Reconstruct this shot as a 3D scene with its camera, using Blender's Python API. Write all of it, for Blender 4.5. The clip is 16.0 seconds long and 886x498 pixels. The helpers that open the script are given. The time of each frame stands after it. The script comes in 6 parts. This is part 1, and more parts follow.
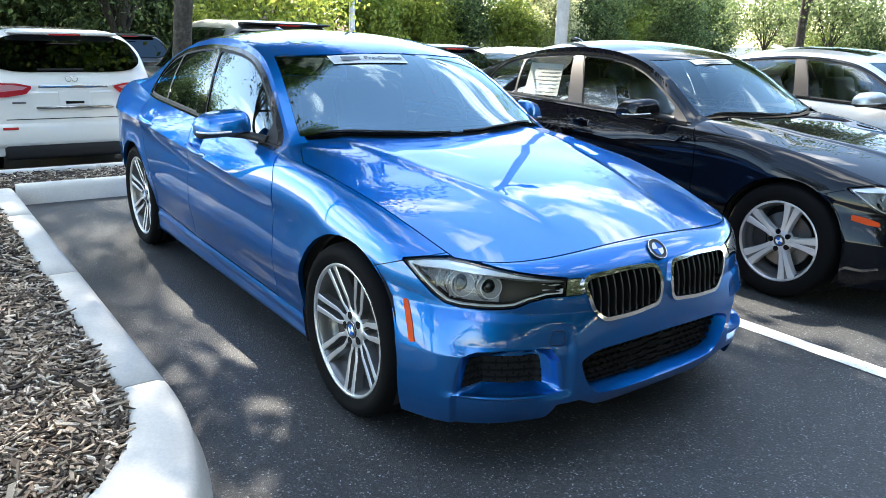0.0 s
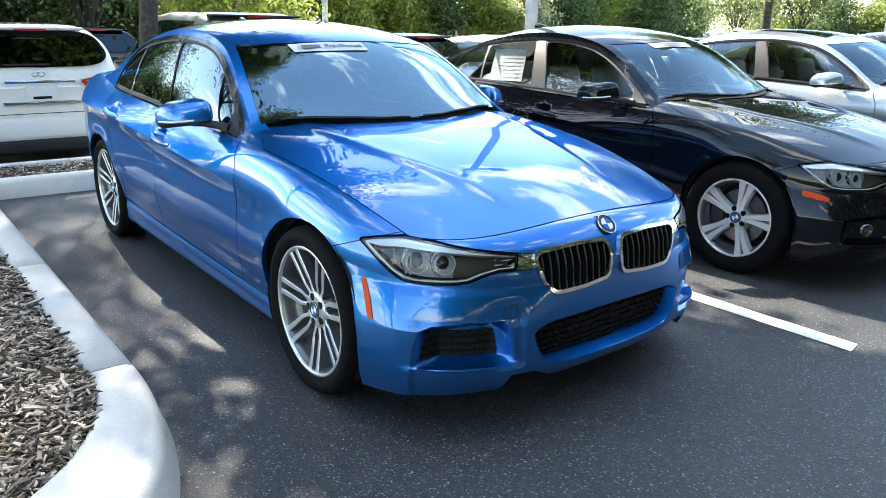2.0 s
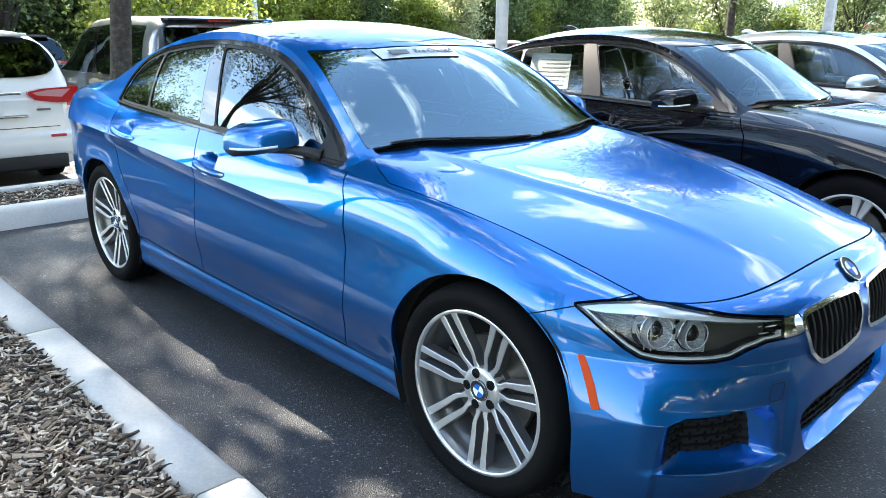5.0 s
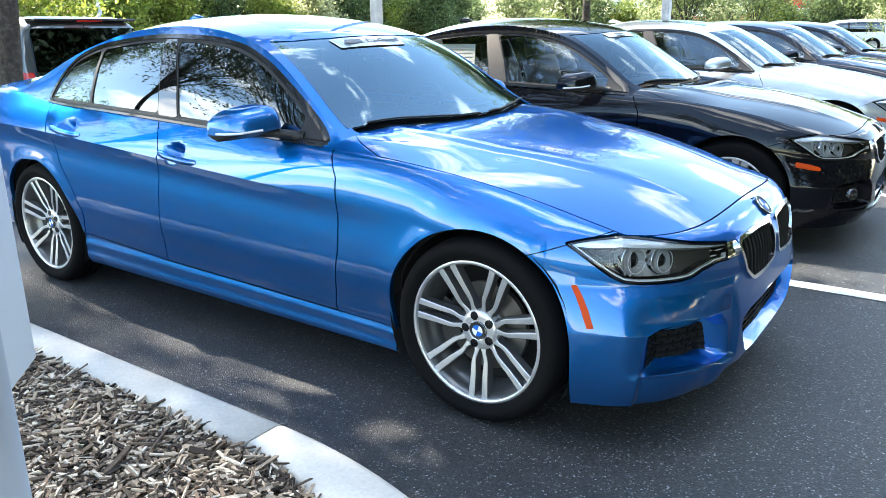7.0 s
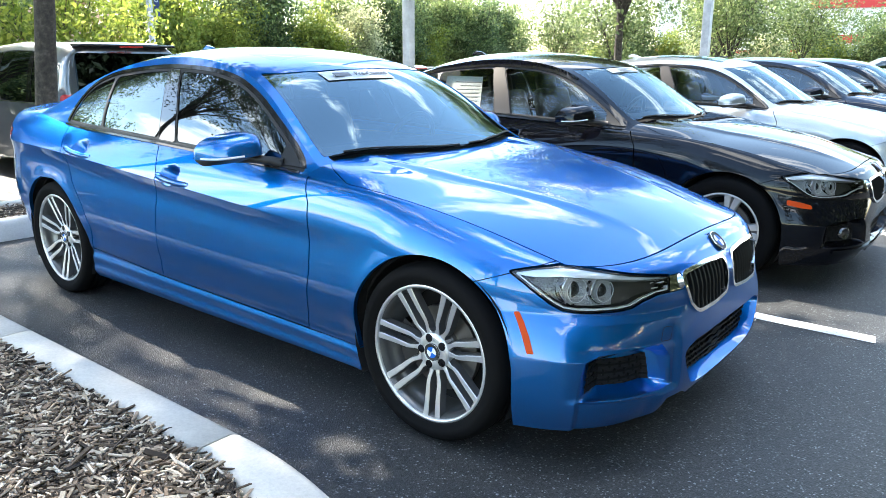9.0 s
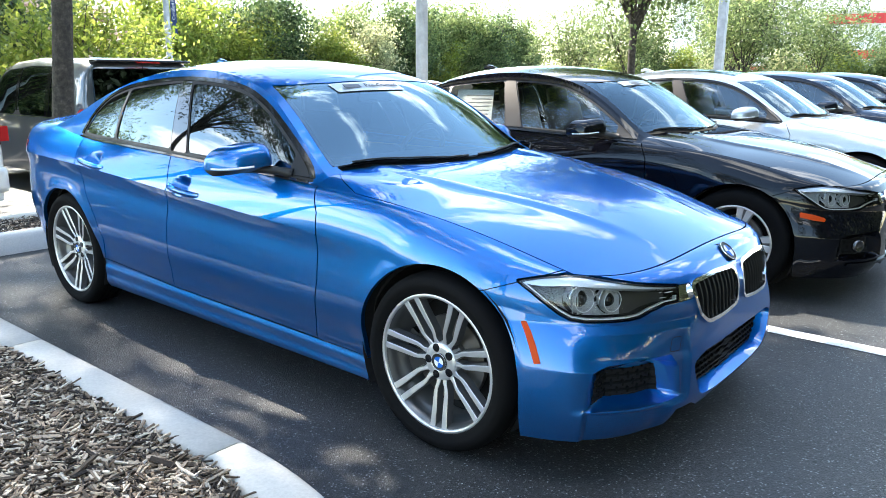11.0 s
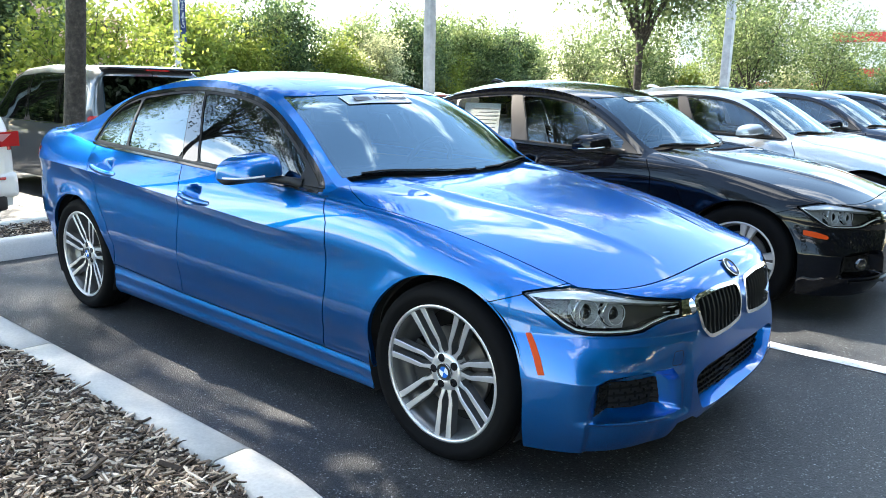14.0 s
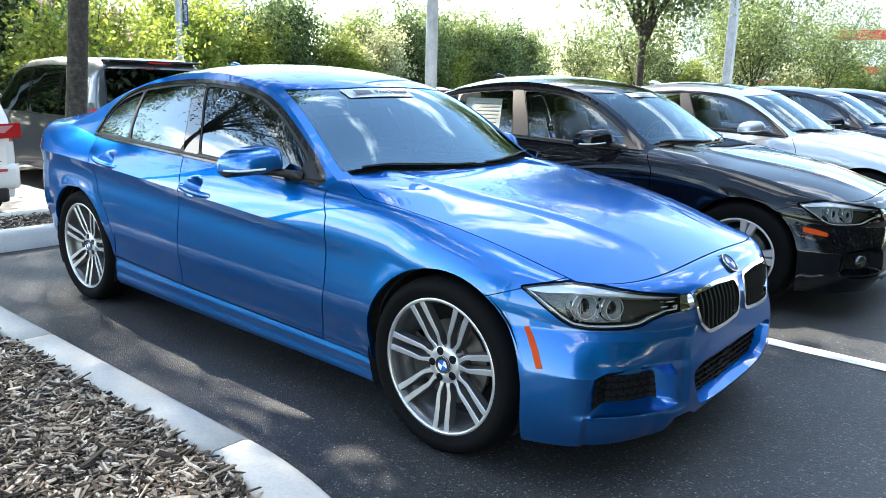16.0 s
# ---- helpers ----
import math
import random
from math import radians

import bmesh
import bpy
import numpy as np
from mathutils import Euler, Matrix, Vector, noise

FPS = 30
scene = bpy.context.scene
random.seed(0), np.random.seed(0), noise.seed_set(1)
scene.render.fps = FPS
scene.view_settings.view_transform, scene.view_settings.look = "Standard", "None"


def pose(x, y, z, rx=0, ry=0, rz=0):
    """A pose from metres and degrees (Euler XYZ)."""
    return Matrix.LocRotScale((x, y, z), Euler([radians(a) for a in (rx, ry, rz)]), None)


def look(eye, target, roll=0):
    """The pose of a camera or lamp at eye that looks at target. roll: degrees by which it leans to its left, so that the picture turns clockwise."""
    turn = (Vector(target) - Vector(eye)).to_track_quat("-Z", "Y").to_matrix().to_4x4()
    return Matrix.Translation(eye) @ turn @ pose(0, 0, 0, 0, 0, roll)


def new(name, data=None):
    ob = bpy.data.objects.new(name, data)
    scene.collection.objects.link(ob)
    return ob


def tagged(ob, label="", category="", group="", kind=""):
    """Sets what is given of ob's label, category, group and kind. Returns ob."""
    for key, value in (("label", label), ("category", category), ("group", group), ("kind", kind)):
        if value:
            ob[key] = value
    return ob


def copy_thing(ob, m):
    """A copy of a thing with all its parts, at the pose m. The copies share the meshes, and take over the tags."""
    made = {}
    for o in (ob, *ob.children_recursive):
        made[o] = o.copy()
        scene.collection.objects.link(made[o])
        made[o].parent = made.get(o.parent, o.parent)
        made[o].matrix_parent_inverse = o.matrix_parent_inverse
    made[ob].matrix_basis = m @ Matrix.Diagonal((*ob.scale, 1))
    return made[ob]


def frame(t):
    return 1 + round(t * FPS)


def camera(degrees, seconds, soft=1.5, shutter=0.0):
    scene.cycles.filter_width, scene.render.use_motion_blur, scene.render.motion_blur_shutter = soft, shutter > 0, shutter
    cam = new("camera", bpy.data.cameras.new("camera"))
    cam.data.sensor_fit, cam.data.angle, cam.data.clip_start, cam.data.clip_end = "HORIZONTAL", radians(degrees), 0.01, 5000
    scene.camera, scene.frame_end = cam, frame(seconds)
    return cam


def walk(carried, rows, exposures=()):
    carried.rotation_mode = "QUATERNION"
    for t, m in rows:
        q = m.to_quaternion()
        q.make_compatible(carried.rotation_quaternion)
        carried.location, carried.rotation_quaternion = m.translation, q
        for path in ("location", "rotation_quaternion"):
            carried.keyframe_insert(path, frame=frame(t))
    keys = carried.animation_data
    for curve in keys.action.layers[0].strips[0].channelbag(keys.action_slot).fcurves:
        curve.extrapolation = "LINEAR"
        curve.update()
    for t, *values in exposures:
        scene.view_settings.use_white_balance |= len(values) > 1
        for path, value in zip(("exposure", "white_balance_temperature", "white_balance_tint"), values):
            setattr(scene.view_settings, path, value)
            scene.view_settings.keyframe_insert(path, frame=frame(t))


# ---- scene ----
cam = camera(61.5, 16.0, soft=0.8)
# seconds, eye, yaw to the left of +y, pitch, lean
PATH = [
    (0.0, 2.306, -2.122, 1.403, 53.55, -15.84, 1.72),
    (0.5, 2.460, -2.138, 1.394, 52.60, -14.91, 0.90),
    (1.0, 2.474, -2.145, 1.387, 52.01, -15.28, 0.48),
    (1.5, 2.460, -2.136, 1.384, 51.21, -15.53, 1.11),
    (2.0, 2.433, -2.108, 1.389, 52.00, -16.53, 0.79),
    (2.5, 2.347, -2.061, 1.396, 52.22, -16.59, 0.77),
    (3.0, 2.141, -2.034, 1.394, 50.26, -17.54, 1.50),
    (3.5, 1.926, -2.050, 1.398, 50.59, -17.46, 1.29),
    (3.7, 1.842, -2.045, 1.385, 51.06, -17.79, 2.95),
    (5.8, 1.285, -2.612, 1.344, 41.66, -14.61, -0.76),
    (6.0, 1.334, -2.672, 1.330, 38.87, -15.15, 1.21),
    (6.5, 1.310, -2.784, 1.331, 36.62, -15.73, -0.38),
    (7.0, 1.291, -2.862, 1.331, 35.32, -16.31, -0.65),
    (7.5, 1.299, -2.899, 1.335, 35.95, -15.59, -0.96),
    (8.0, 1.404, -2.891, 1.342, 34.22, -14.49, -0.95),
    (8.5, 1.565, -2.831, 1.337, 38.91, -14.76, 1.80),
    (9.0, 1.604, -2.787, 1.361, 38.58, -14.26, 0.34),
    (9.2, 1.612, -2.804, 1.347, 39.49, -14.07, 0.07),
    (11.3, 1.623, -2.772, 1.339, 39.67, -13.04, 0.24),
    (11.5, 1.619, -2.791, 1.354, 39.60, -13.09, 0.29),
    (12.0, 1.625, -2.799, 1.347, 39.15, -12.56, 0.97),
    (12.5, 1.629, -2.805, 1.348, 39.46, -12.90, 0.94),
    (13.0, 1.631, -2.798, 1.350, 39.65, -12.66, 0.95),
    (13.5, 1.636, -2.807, 1.352, 39.44, -12.42, 0.96),
    (14.0, 1.639, -2.813, 1.350, 39.96, -12.23, 1.11),
    (14.5, 1.641, -2.812, 1.348, 40.10, -12.05, 0.95),
    (15.0, 1.641, -2.811, 1.349, 40.21, -12.51, 0.84),
    (15.5, 1.649, -2.809, 1.348, 39.12, -12.61, 1.90),
    (16.0, 1.650, -2.817, 1.346, 40.04, -12.59, 1.51),
]
walk(cam, [(t, pose(x, y, z, 90 + pitch, 0, yaw) @ pose(0, 0, 0, 0, 0, roll)) for t, x, y, z, yaw, pitch, roll in PATH], [(t, stops, 6680, 9) for t, stops in ((0.0, 2.27), (3.5, 2.27), (6.0, 2.42), (9.0, 2.44), (11.5, 2.33), (14.0, 2.26), (16.0, 2.24))])

# ---------------------------------------------------------------- sky and sun
SUN_DIR = Vector((-0.80, 0.07, 0.60)).normalized()
world = bpy.data.worlds.new("sky")
scene.world = world
world.use_nodes = True
wn, wl = world.node_tree.nodes, world.node_tree.links
wn.clear()
sky = wn.new("ShaderNodeTexSky")
sky.sky_type, sky.sun_disc = "NISHITA", False
sky.sun_elevation = math.asin(SUN_DIR.z)
sky.sun_rotation = math.atan2(SUN_DIR.x, SUN_DIR.y)
sky.air_density, sky.dust_density, sky.ozone_density = 1.15, 0.25, 1.0
coord = wn.new("ShaderNodeTexCoord")
cmap = wn.new("ShaderNodeMapping")
cmap.inputs["Location"].default_value = (3.1, 1.7, 0.4)
cmap.inputs["Scale"].default_value = (1.0, 1.0, 2.4)
cloud = wn.new("ShaderNodeTexNoise")
cloud.inputs["Scale"].default_value, cloud.inputs["Detail"].default_value, cloud.inputs["Roughness"].default_value = 2.3, 10.0, 0.64
cramp = wn.new("ShaderNodeValToRGB")
cramp.color_ramp.elements[0].position, cramp.color_ramp.elements[1].position = 0.545, 0.645
cmix = wn.new("ShaderNodeMix")
cmix.data_type = "RGBA"
cmix.inputs["B"].default_value = (9.5, 9.9, 10.4, 1)
bg = wn.new("ShaderNodeBackground")
bg.inputs["Strength"].default_value = 0.145
wout = wn.new("ShaderNodeOutputWorld")
wl.new(coord.outputs["Generated"], cmap.inputs["Vector"])
wl.new(cmap.outputs["Vector"], cloud.inputs["Vector"])
wl.new(cloud.outputs["Fac"], cramp.inputs["Fac"])
wl.new(cramp.outputs["Color"], cmix.inputs["Factor"])
haze = wn.new("ShaderNodeMix")
haze.data_type, haze.blend_type = "RGBA", "MULTIPLY"
haze.inputs["Factor"].default_value, haze.inputs["B"].default_value = 1.0, (0.96, 1.0, 1.0, 1)
wl.new(sky.outputs["Color"], haze.inputs["A"])
wl.new(haze.outputs["Result"], cmix.inputs["A"])
wl.new(cmix.outputs["Result"], bg.inputs["Color"])
wl.new(bg.outputs["Background"], wout.inputs["Surface"])

sun = new("sun", bpy.data.lights.new("sun", "SUN"))
sun.data.energy, sun.data.angle, sun.data.color = 4.6, radians(0.6), (1.0, 0.93, 0.82)
sun.matrix_world = look(SUN_DIR * 60, (0, 0, 0))

# ---------------------------------------------------------------- materials
def material(name, colour=(0.5, 0.5, 0.5), rough=0.5, metal=0.0, **more):
    """A Principled material; returns it with its node tree and shader."""
    m = bpy.data.materials.new(name)
    m.use_nodes = True
    s = m.node_tree.nodes["Principled BSDF"]
    s.inputs["Base Color"].default_value = (*colour, 1)
    s.inputs["Roughness"].default_value, s.inputs["Metallic"].default_value = rough, metal
    for key, value in more.items():
        s.inputs[key.replace("_", " ")].default_value = value
    return m


def node(m, kind, **values):
    n = m.node_tree.nodes.new(kind)
    for key, value in values.items():
        n.inputs[key.replace("_", " ")].default_value = value
    return n


def wire(m, a, out, b, into):
    m.node_tree.links.new(a.outputs[out], b.inputs[into])


def ramp(m, source, out, stops):
    r = m.node_tree.nodes.new("ShaderNodeValToRGB")
    while len(r.color_ramp.elements) < len(stops):
        r.color_ramp.elements.new(0.5)
    for e, (p, c) in zip(r.color_ramp.elements, stops):
        e.position, e.color = p, (*c, 1)
    wire(m, source, out, r, "Fac")
    return r


def place(m):
    return node(m, "ShaderNodeNewGeometry")


def grain(m, scale, detail=4.0, rough=0.6, source=None):
    n = node(m, "ShaderNodeTexNoise", Scale=scale, Detail=detail, Roughness=rough)
    wire(m, source or place(m), "Position", n, "Vector")
    return n


def bump(m, source, out, strength, distance):
    b = node(m, "ShaderNodeBump", Strength=strength, Distance=distance)
    wire(m, source, out, b, "Height")
    wire(m, b, "Normal", shader(m), "Normal")
    return b


def shader(m):
    return m.node_tree.nodes["Principled BSDF"]


def mixed(m, a, aout, b, bout, kind="MULTIPLY", fac=1.0):
    x = m.node_tree.nodes.new("ShaderNodeMix")
    x.data_type, x.blend_type = "RGBA", kind
    x.inputs["Factor"].default_value = fac
    m.node_tree.links.new(a.outputs[aout], x.inputs["A"])
    m.node_tree.links.new(b.outputs[bout], x.inputs["B"])
    return x


def asphalt_material():
    m = material("asphalt", rough=0.58, Specular_IOR_Level=0.5)
    big = ramp(m, grain(m, 0.7, 5), "Fac", [(0.3, (0.020, 0.022, 0.024)), (0.7, (0.050, 0.053, 0.056))])
    stone = node(m, "ShaderNodeTexVoronoi", Scale=190.0)
    wire(m, place(m), "Position", stone, "Vector")
    speck = ramp(m, stone, "Color", [(0.0, (0.55, 0.55, 0.55)), (0.80, (1.0, 1.0, 1.0)), (0.98, (9.0, 9.0, 8.8))])
    fine = ramp(m, grain(m, 75, 5, 0.75), "Fac", [(0.32, (0.42, 0.42, 0.42)), (0.68, (1.5, 1.5, 1.5))])
    x = mixed(m, big, "Color", speck, "Color")
    y = mixed(m, x, "Result", fine, "Color")
    wire(m, y, "Result", shader(m), "Base Color")
    bump(m, stone, "Distance", 0.7, 0.004)
    return m


def concrete_material():
    m = material("kerb concrete", rough=0.8)
    big = ramp(m, grain(m, 3.0, 6), "Fac", [(0.25, (0.47, 0.455, 0.42)), (0.75, (0.61, 0.595, 0.55))])
    fine = ramp(m, grain(m, 90, 4), "Fac", [(0.3, (0.86, 0.86, 0.86)), (0.7, (1.05, 1.05, 1.05))])
    pits = ramp(m, grain(m, 240, 2), "Fac", [(0.2, (0.6, 0.58, 0.55)), (0.33, (1, 1, 1))])
    x = mixed(m, mixed(m, big, "Color", fine, "Color"), "Result", pits, "Color")
    wire(m, x, "Result", shader(m), "Base Color")
    bump(m, grain(m, 120, 4), "Fac", 0.25, 0.003)
    return m


def paint_material(name, colour, flake=0.25, metal=0.5, rough=0.32, gloss=1.55, base=0.3):
    m = material(name, colour, rough, metal, Coat_Weight=1.0, Coat_Roughness=0.008, Coat_IOR=gloss, Specular_IOR_Level=base)
    n = node(m, "ShaderNodeTexVoronoi", Scale=1400.0)
    wire(m, place(m), "Position", n, "Vector")
    lo, hi = [c * (1 - flake) for c in colour], [min(1, c * (1 + flake)) for c in colour]
    r = ramp(m, n, "Color", [(0.2, lo), (0.8, hi)])
    wire(m, r, "Color", shader(m), "Base Color")
    peel = grain(m, 160, 1)
    b = node(m, "ShaderNodeBump", Strength=0.004, Distance=0.001)
    wire(m, peel, "Fac", b, "Height")
    wire(m, b, "Normal", shader(m), "Coat Normal")
    return m


def pane_material(name, tint, index=1.75, cast=(1.0, 1.0, 1.0)):
    """Thin tinted glass: see-through by its tint, mirror-like by Fresnel."""
    m = bpy.data.materials.new(name)
    m.use_nodes = True
    t = m.node_tree
    t.nodes.clear()
    clear, gloss = t.nodes.new("ShaderNodeBsdfTransparent"), t.nodes.new("ShaderNodeBsdfGlossy")
    clear.inputs["Color"].default_value = (*tint, 1)
    gloss.inputs["Roughness"].default_value = 0.01
    gloss.inputs["Color"].default_value = (*cast, 1)
    fresnel, mix, out = t.nodes.new("ShaderNodeFresnel"), t.nodes.new("ShaderNodeMixShader"), t.nodes.new("ShaderNodeOutputMaterial")
    fresnel.inputs["IOR"].default_value = index
    t.links.new(fresnel.outputs["Fac"], mix.inputs["Fac"])
    t.links.new(clear.outputs["BSDF"], mix.inputs[1])
    t.links.new(gloss.outputs["BSDF"], mix.inputs[2])
    t.links.new(mix.outputs["Shader"], out.inputs["Surface"])
    return m


ASPHALT, CONCRETE = asphalt_material(), concrete_material()
BLUE = paint_material("bright blue metallic paint", (0.0, 0.130, 0.44), 0.3, 0.9, 0.38, 1.74, 0.1)
shader(BLUE).inputs["Specular Tint"].default_value = (0.25, 0.55, 1.0, 1)
BLACK_PAINT = paint_material("black sapphire paint", (0.003, 0.0033, 0.0055), metal=0.0, rough=0.6, base=0.0, gloss=1.44)
SILVER = paint_material("pale silver paint", (0.50, 0.54, 0.58), metal=0.75)
WHITE_PAINT = paint_material("pearl white paint", (0.72, 0.72, 0.70), 0.04, 0.0)
NAVY = paint_material("dark navy paint", (0.004, 0.006, 0.014), metal=0.0, rough=0.6, base=0.0)
TINTED, CLEARPANE, SMOKED = pane_material("tinted side glass", (0.05, 0.06, 0.065), 2.25, (0.84, 0.96, 1.0)), pane_material("car window glass", (0.88, 0.92, 0.90), 2.3, (0.86, 0.96, 1.0)), pane_material("windscreen glass", (0.34, 0.41, 0.45), 2.7, (0.68, 0.90, 1.0))
SATIN = material("satin dark metal trim", (0.14, 0.145, 0.15), 0.25, 1.0)
PALE_PANE = pane_material("pale windscreen glass", (0.62, 0.70, 0.74), 2.0, (0.75, 0.93, 1.0))
TRIM = material("gloss black trim", (0.006, 0.006, 0.007), 0.06, 0.0)
PLASTIC = material("matt black plastic", (0.012, 0.012, 0.013), 0.55)
# near-black that paints shade under cars and behind openings; also used for joints
DARK = material("black for shade and joints", (0.006, 0.006, 0.007), 0.9)
RUBBER = material("tyre rubber", (0.0055, 0.0055, 0.006), 0.8, 0.0, Specular_IOR_Level=0.08)
CHROME = material("chrome", (0.78, 0.79, 0.80), 0.08, 1.0)
ALLOY = material("machined alloy", (0.66, 0.66, 0.67), 0.30, 0.75)
ALLOY_GREY = material("grey painted alloy", (0.13, 0.133, 0.14), 0.38, 0.6)
ALLOY_BARREL = material("silver rim barrel", (0.17, 0.173, 0.178), 0.3, 0.7)
ALLOY_SILVER = material("silver painted wheel", (0.60, 0.60, 0.61), 0.33, 0.35, Coat_Weight=0.6)
STEEL = material("brake disc steel", (0.20, 0.19, 0.18), 0.4, 0.9)
AMBER = material("amber reflector", (0.56, 0.055, 0.0), 0.4, 0.0, Specular_IOR_Level=0.2)
RED_LENS = material("red lens", (0.42, 0.012, 0.015), 0.2, 0.0, Coat_Weight=1.0)
WHITE = material("white plastic", (0.78, 0.78, 0.77), 0.45)
SEAT = material("dark leather", (0.02, 0.02, 0.021), 0.5)

# ---------------------------------------------------------------- mesh helpers
def mesh_object(name, verts, faces, mat, parent=None, label="", smooth=False, normals=None):
    me = bpy.data.meshes.new(name)
    me.from_pydata([tuple(map(float, v)) for v in verts], [], [tuple(map(int, f)) for f in faces])
    me.materials.append(mat)
    if smooth:
        me.shade_smooth()
    if normals is not None and len(me.vertices) == len(normals):
        me.normals_split_custom_set_from_vertices([tuple(map(float, n)) for n in normals])
    ob = new(name, me)
    if parent is not None:
        ob.parent = parent
    return tagged(ob, label)


def part(name, bm, mat, parent, label="", smooth=False):
    """Links a bmesh as one mesh object under a thing or a part."""
    me = bpy.data.meshes.new(name)
    bm.normal_update()
    bm.to_mesh(me)
    bm.free()
    me.materials.append(mat)
    if smooth:
        me.shade_smooth()
    ob = new(name, me)
    if parent is not None:
        ob.parent = parent
    return tagged(ob, label)


def box_bm(size, at=(0, 0, 0), bevel=0.0, turn=None, segments=2):
    bm = bmesh.new()
    bmesh.ops.create_cube(bm, size=1.0)
    bmesh.ops.scale(bm, vec=size, verts=bm.verts)
    if bevel:
        bmesh.ops.bevel(bm, geom=bm.edges[:], offset=bevel, segments=segments, affect="EDGES", profile=0.6)
    if turn is not None:
        bmesh.ops.transform(bm, matrix=turn, verts=bm.verts)
    bmesh.ops.translate(bm, vec=at, verts=bm.verts)
    return bm


def lathe(profile, steps, axis="y", arc=2 * math.pi):
    """Turns a profile of (radius, along) about an axis: verts and faces."""
    verts, faces = [], []
    n = len(profile)
    for k in range(steps):
        a = arc * k / steps
        for r, h in profile:
            c, s = r * math.cos(a), r * math.sin(a)
            verts.append((c, h, s) if axis == "y" else (c, s, h))
    for k in range(steps):
        for i in range(n - 1):
            a, b = k * n + i, ((k + 1) % steps) * n + i
            faces.append((a, a + 1, b + 1, b))
    return verts, faces


def tube(points, radii, sides=8, closed_ends=True):
    """A bent tapering tube along a line of points: verts and faces."""
    pts = [Vector(p) for p in points]
    verts, faces = [], []
    up = Vector((0.31, 0.17, 0.93))
    for i, p in enumerate(pts):
        d = (pts[min(i + 1, len(pts) - 1)] - pts[max(i - 1, 0)]).normalized()
        a = d.cross(up).normalized()
        b = d.cross(a).normalized()
        r = radii[i] if hasattr(radii, "__len__") else radii
        for k in range(sides):
            t = 2 * math.pi * k / sides
            verts.append(p + (a * math.cos(t) + b * math.sin(t)) * r)
    for i in range(len(pts) - 1):
        for k in range(sides):
            j = (k + 1) % sides
            faces.append((i * sides + k, i * sides + j, (i + 1) * sides + j, (i + 1) * sides + k))
    if closed_ends:
        faces.append(tuple(range(sides)))
        faces.append(tuple(range((len(pts) - 1) * sides, len(pts) * sides))[::-1])
    return verts, faces


def joined(*pieces):
    verts, faces = [], []
    for v, f in pieces:
        o = len(verts)
        verts += list(v)
        faces += [tuple(i + o for i in q) for q in f]
    return verts, faces


def thing(name, at, label, category, group="", turn=0.0):
    e = new(name)
    e.matrix_world = pose(*at, 0, 0, turn)
    e.empty_display_size = 0.1
    return tagged(e, label, category, group)


def spline(xs, ys):
    """A natural cubic through a few points."""
    xs, ys = np.asarray(xs, float), np.asarray(ys, float)
    if xs[0] > xs[-1]:
        xs, ys = xs[::-1], ys[::-1]
    n, h = len(xs), np.diff(xs)
    a, r = np.eye(n), np.zeros(n)
    for i in range(1, n - 1):
        a[i, i - 1], a[i, i], a[i, i + 1] = h[i - 1], 2 * (h[i - 1] + h[i]), h[i]
        r[i] = 6 * ((ys[i + 1] - ys[i]) / h[i] - (ys[i] - ys[i - 1]) / h[i - 1])
    m = np.linalg.solve(a, r)

    def at(x):
        x = np.asarray(x, float)
        i = np.clip(np.searchsorted(xs, x) - 1, 0, n - 2)
        d, e = xs[i + 1] - x, x - xs[i]
        inner = (m[i] * d**3 + m[i + 1] * e**3) / (6 * h[i]) + (ys[i] / h[i] - m[i] * h[i] / 6) * d + (ys[i + 1] / h[i] - m[i + 1] * h[i] / 6) * e
        lo, hi = ys[0] + (x - xs[0]) * ((ys[1] - ys[0]) / h[0] - h[0] * m[1] / 6), ys[-1] + (x - xs[-1]) * ((ys[-1] - ys[-2]) / h[-1] + h[-1] * m[-2] / 6)
        return np.where(x < xs[0], lo, np.where(x > xs[-1], hi, inner))

    return at


def line(xs, ys):
    xs, ys = np.asarray(xs, float), np.asarray(ys, float)
    if xs[0] > xs[-1]:
        xs, ys = xs[::-1], ys[::-1]
    return lambda x: np.interp(x, xs, ys)


def smooth01(x):
    x = np.clip(x, 0, 1)
    return x * x * (3 - 2 * x)


# ---------------------------------------------------------------- ground
def ground_height(x):
    """The lot is level up to the planted strip and falls away behind it."""
    return -0.35 * smooth01((-5.4 - x) / 2.4)


def build_ground():
    xs = np.r_[-1500, -600, -250, -120, -60, -30, -15, np.arange(-11, -5, 0.5), np.arange(-5, 9, 1.0), 15, 30, 60, 150, 500, 1500]
    ys = np.r_[-1500, -500, -150, -60, -25, np.arange(-10, 25, 2.5), 35, 60, 150, 500, 1500]
    verts = [(x, y, ground_height(x)) for x in xs for y in ys]
    n = len(ys)
    faces = [(i * n + j, (i + 1) * n + j, (i + 1) * n + j + 1, i * n + j + 1) for i in range(len(xs) - 1) for j in range(n - 1)]
    tagged(mesh_object("ground", verts, faces, ASPHALT, smooth=True), "dark grey asphalt of a car park with light specks", "ground", kind="structure")


build_ground()

KERB_TOP = 0.15


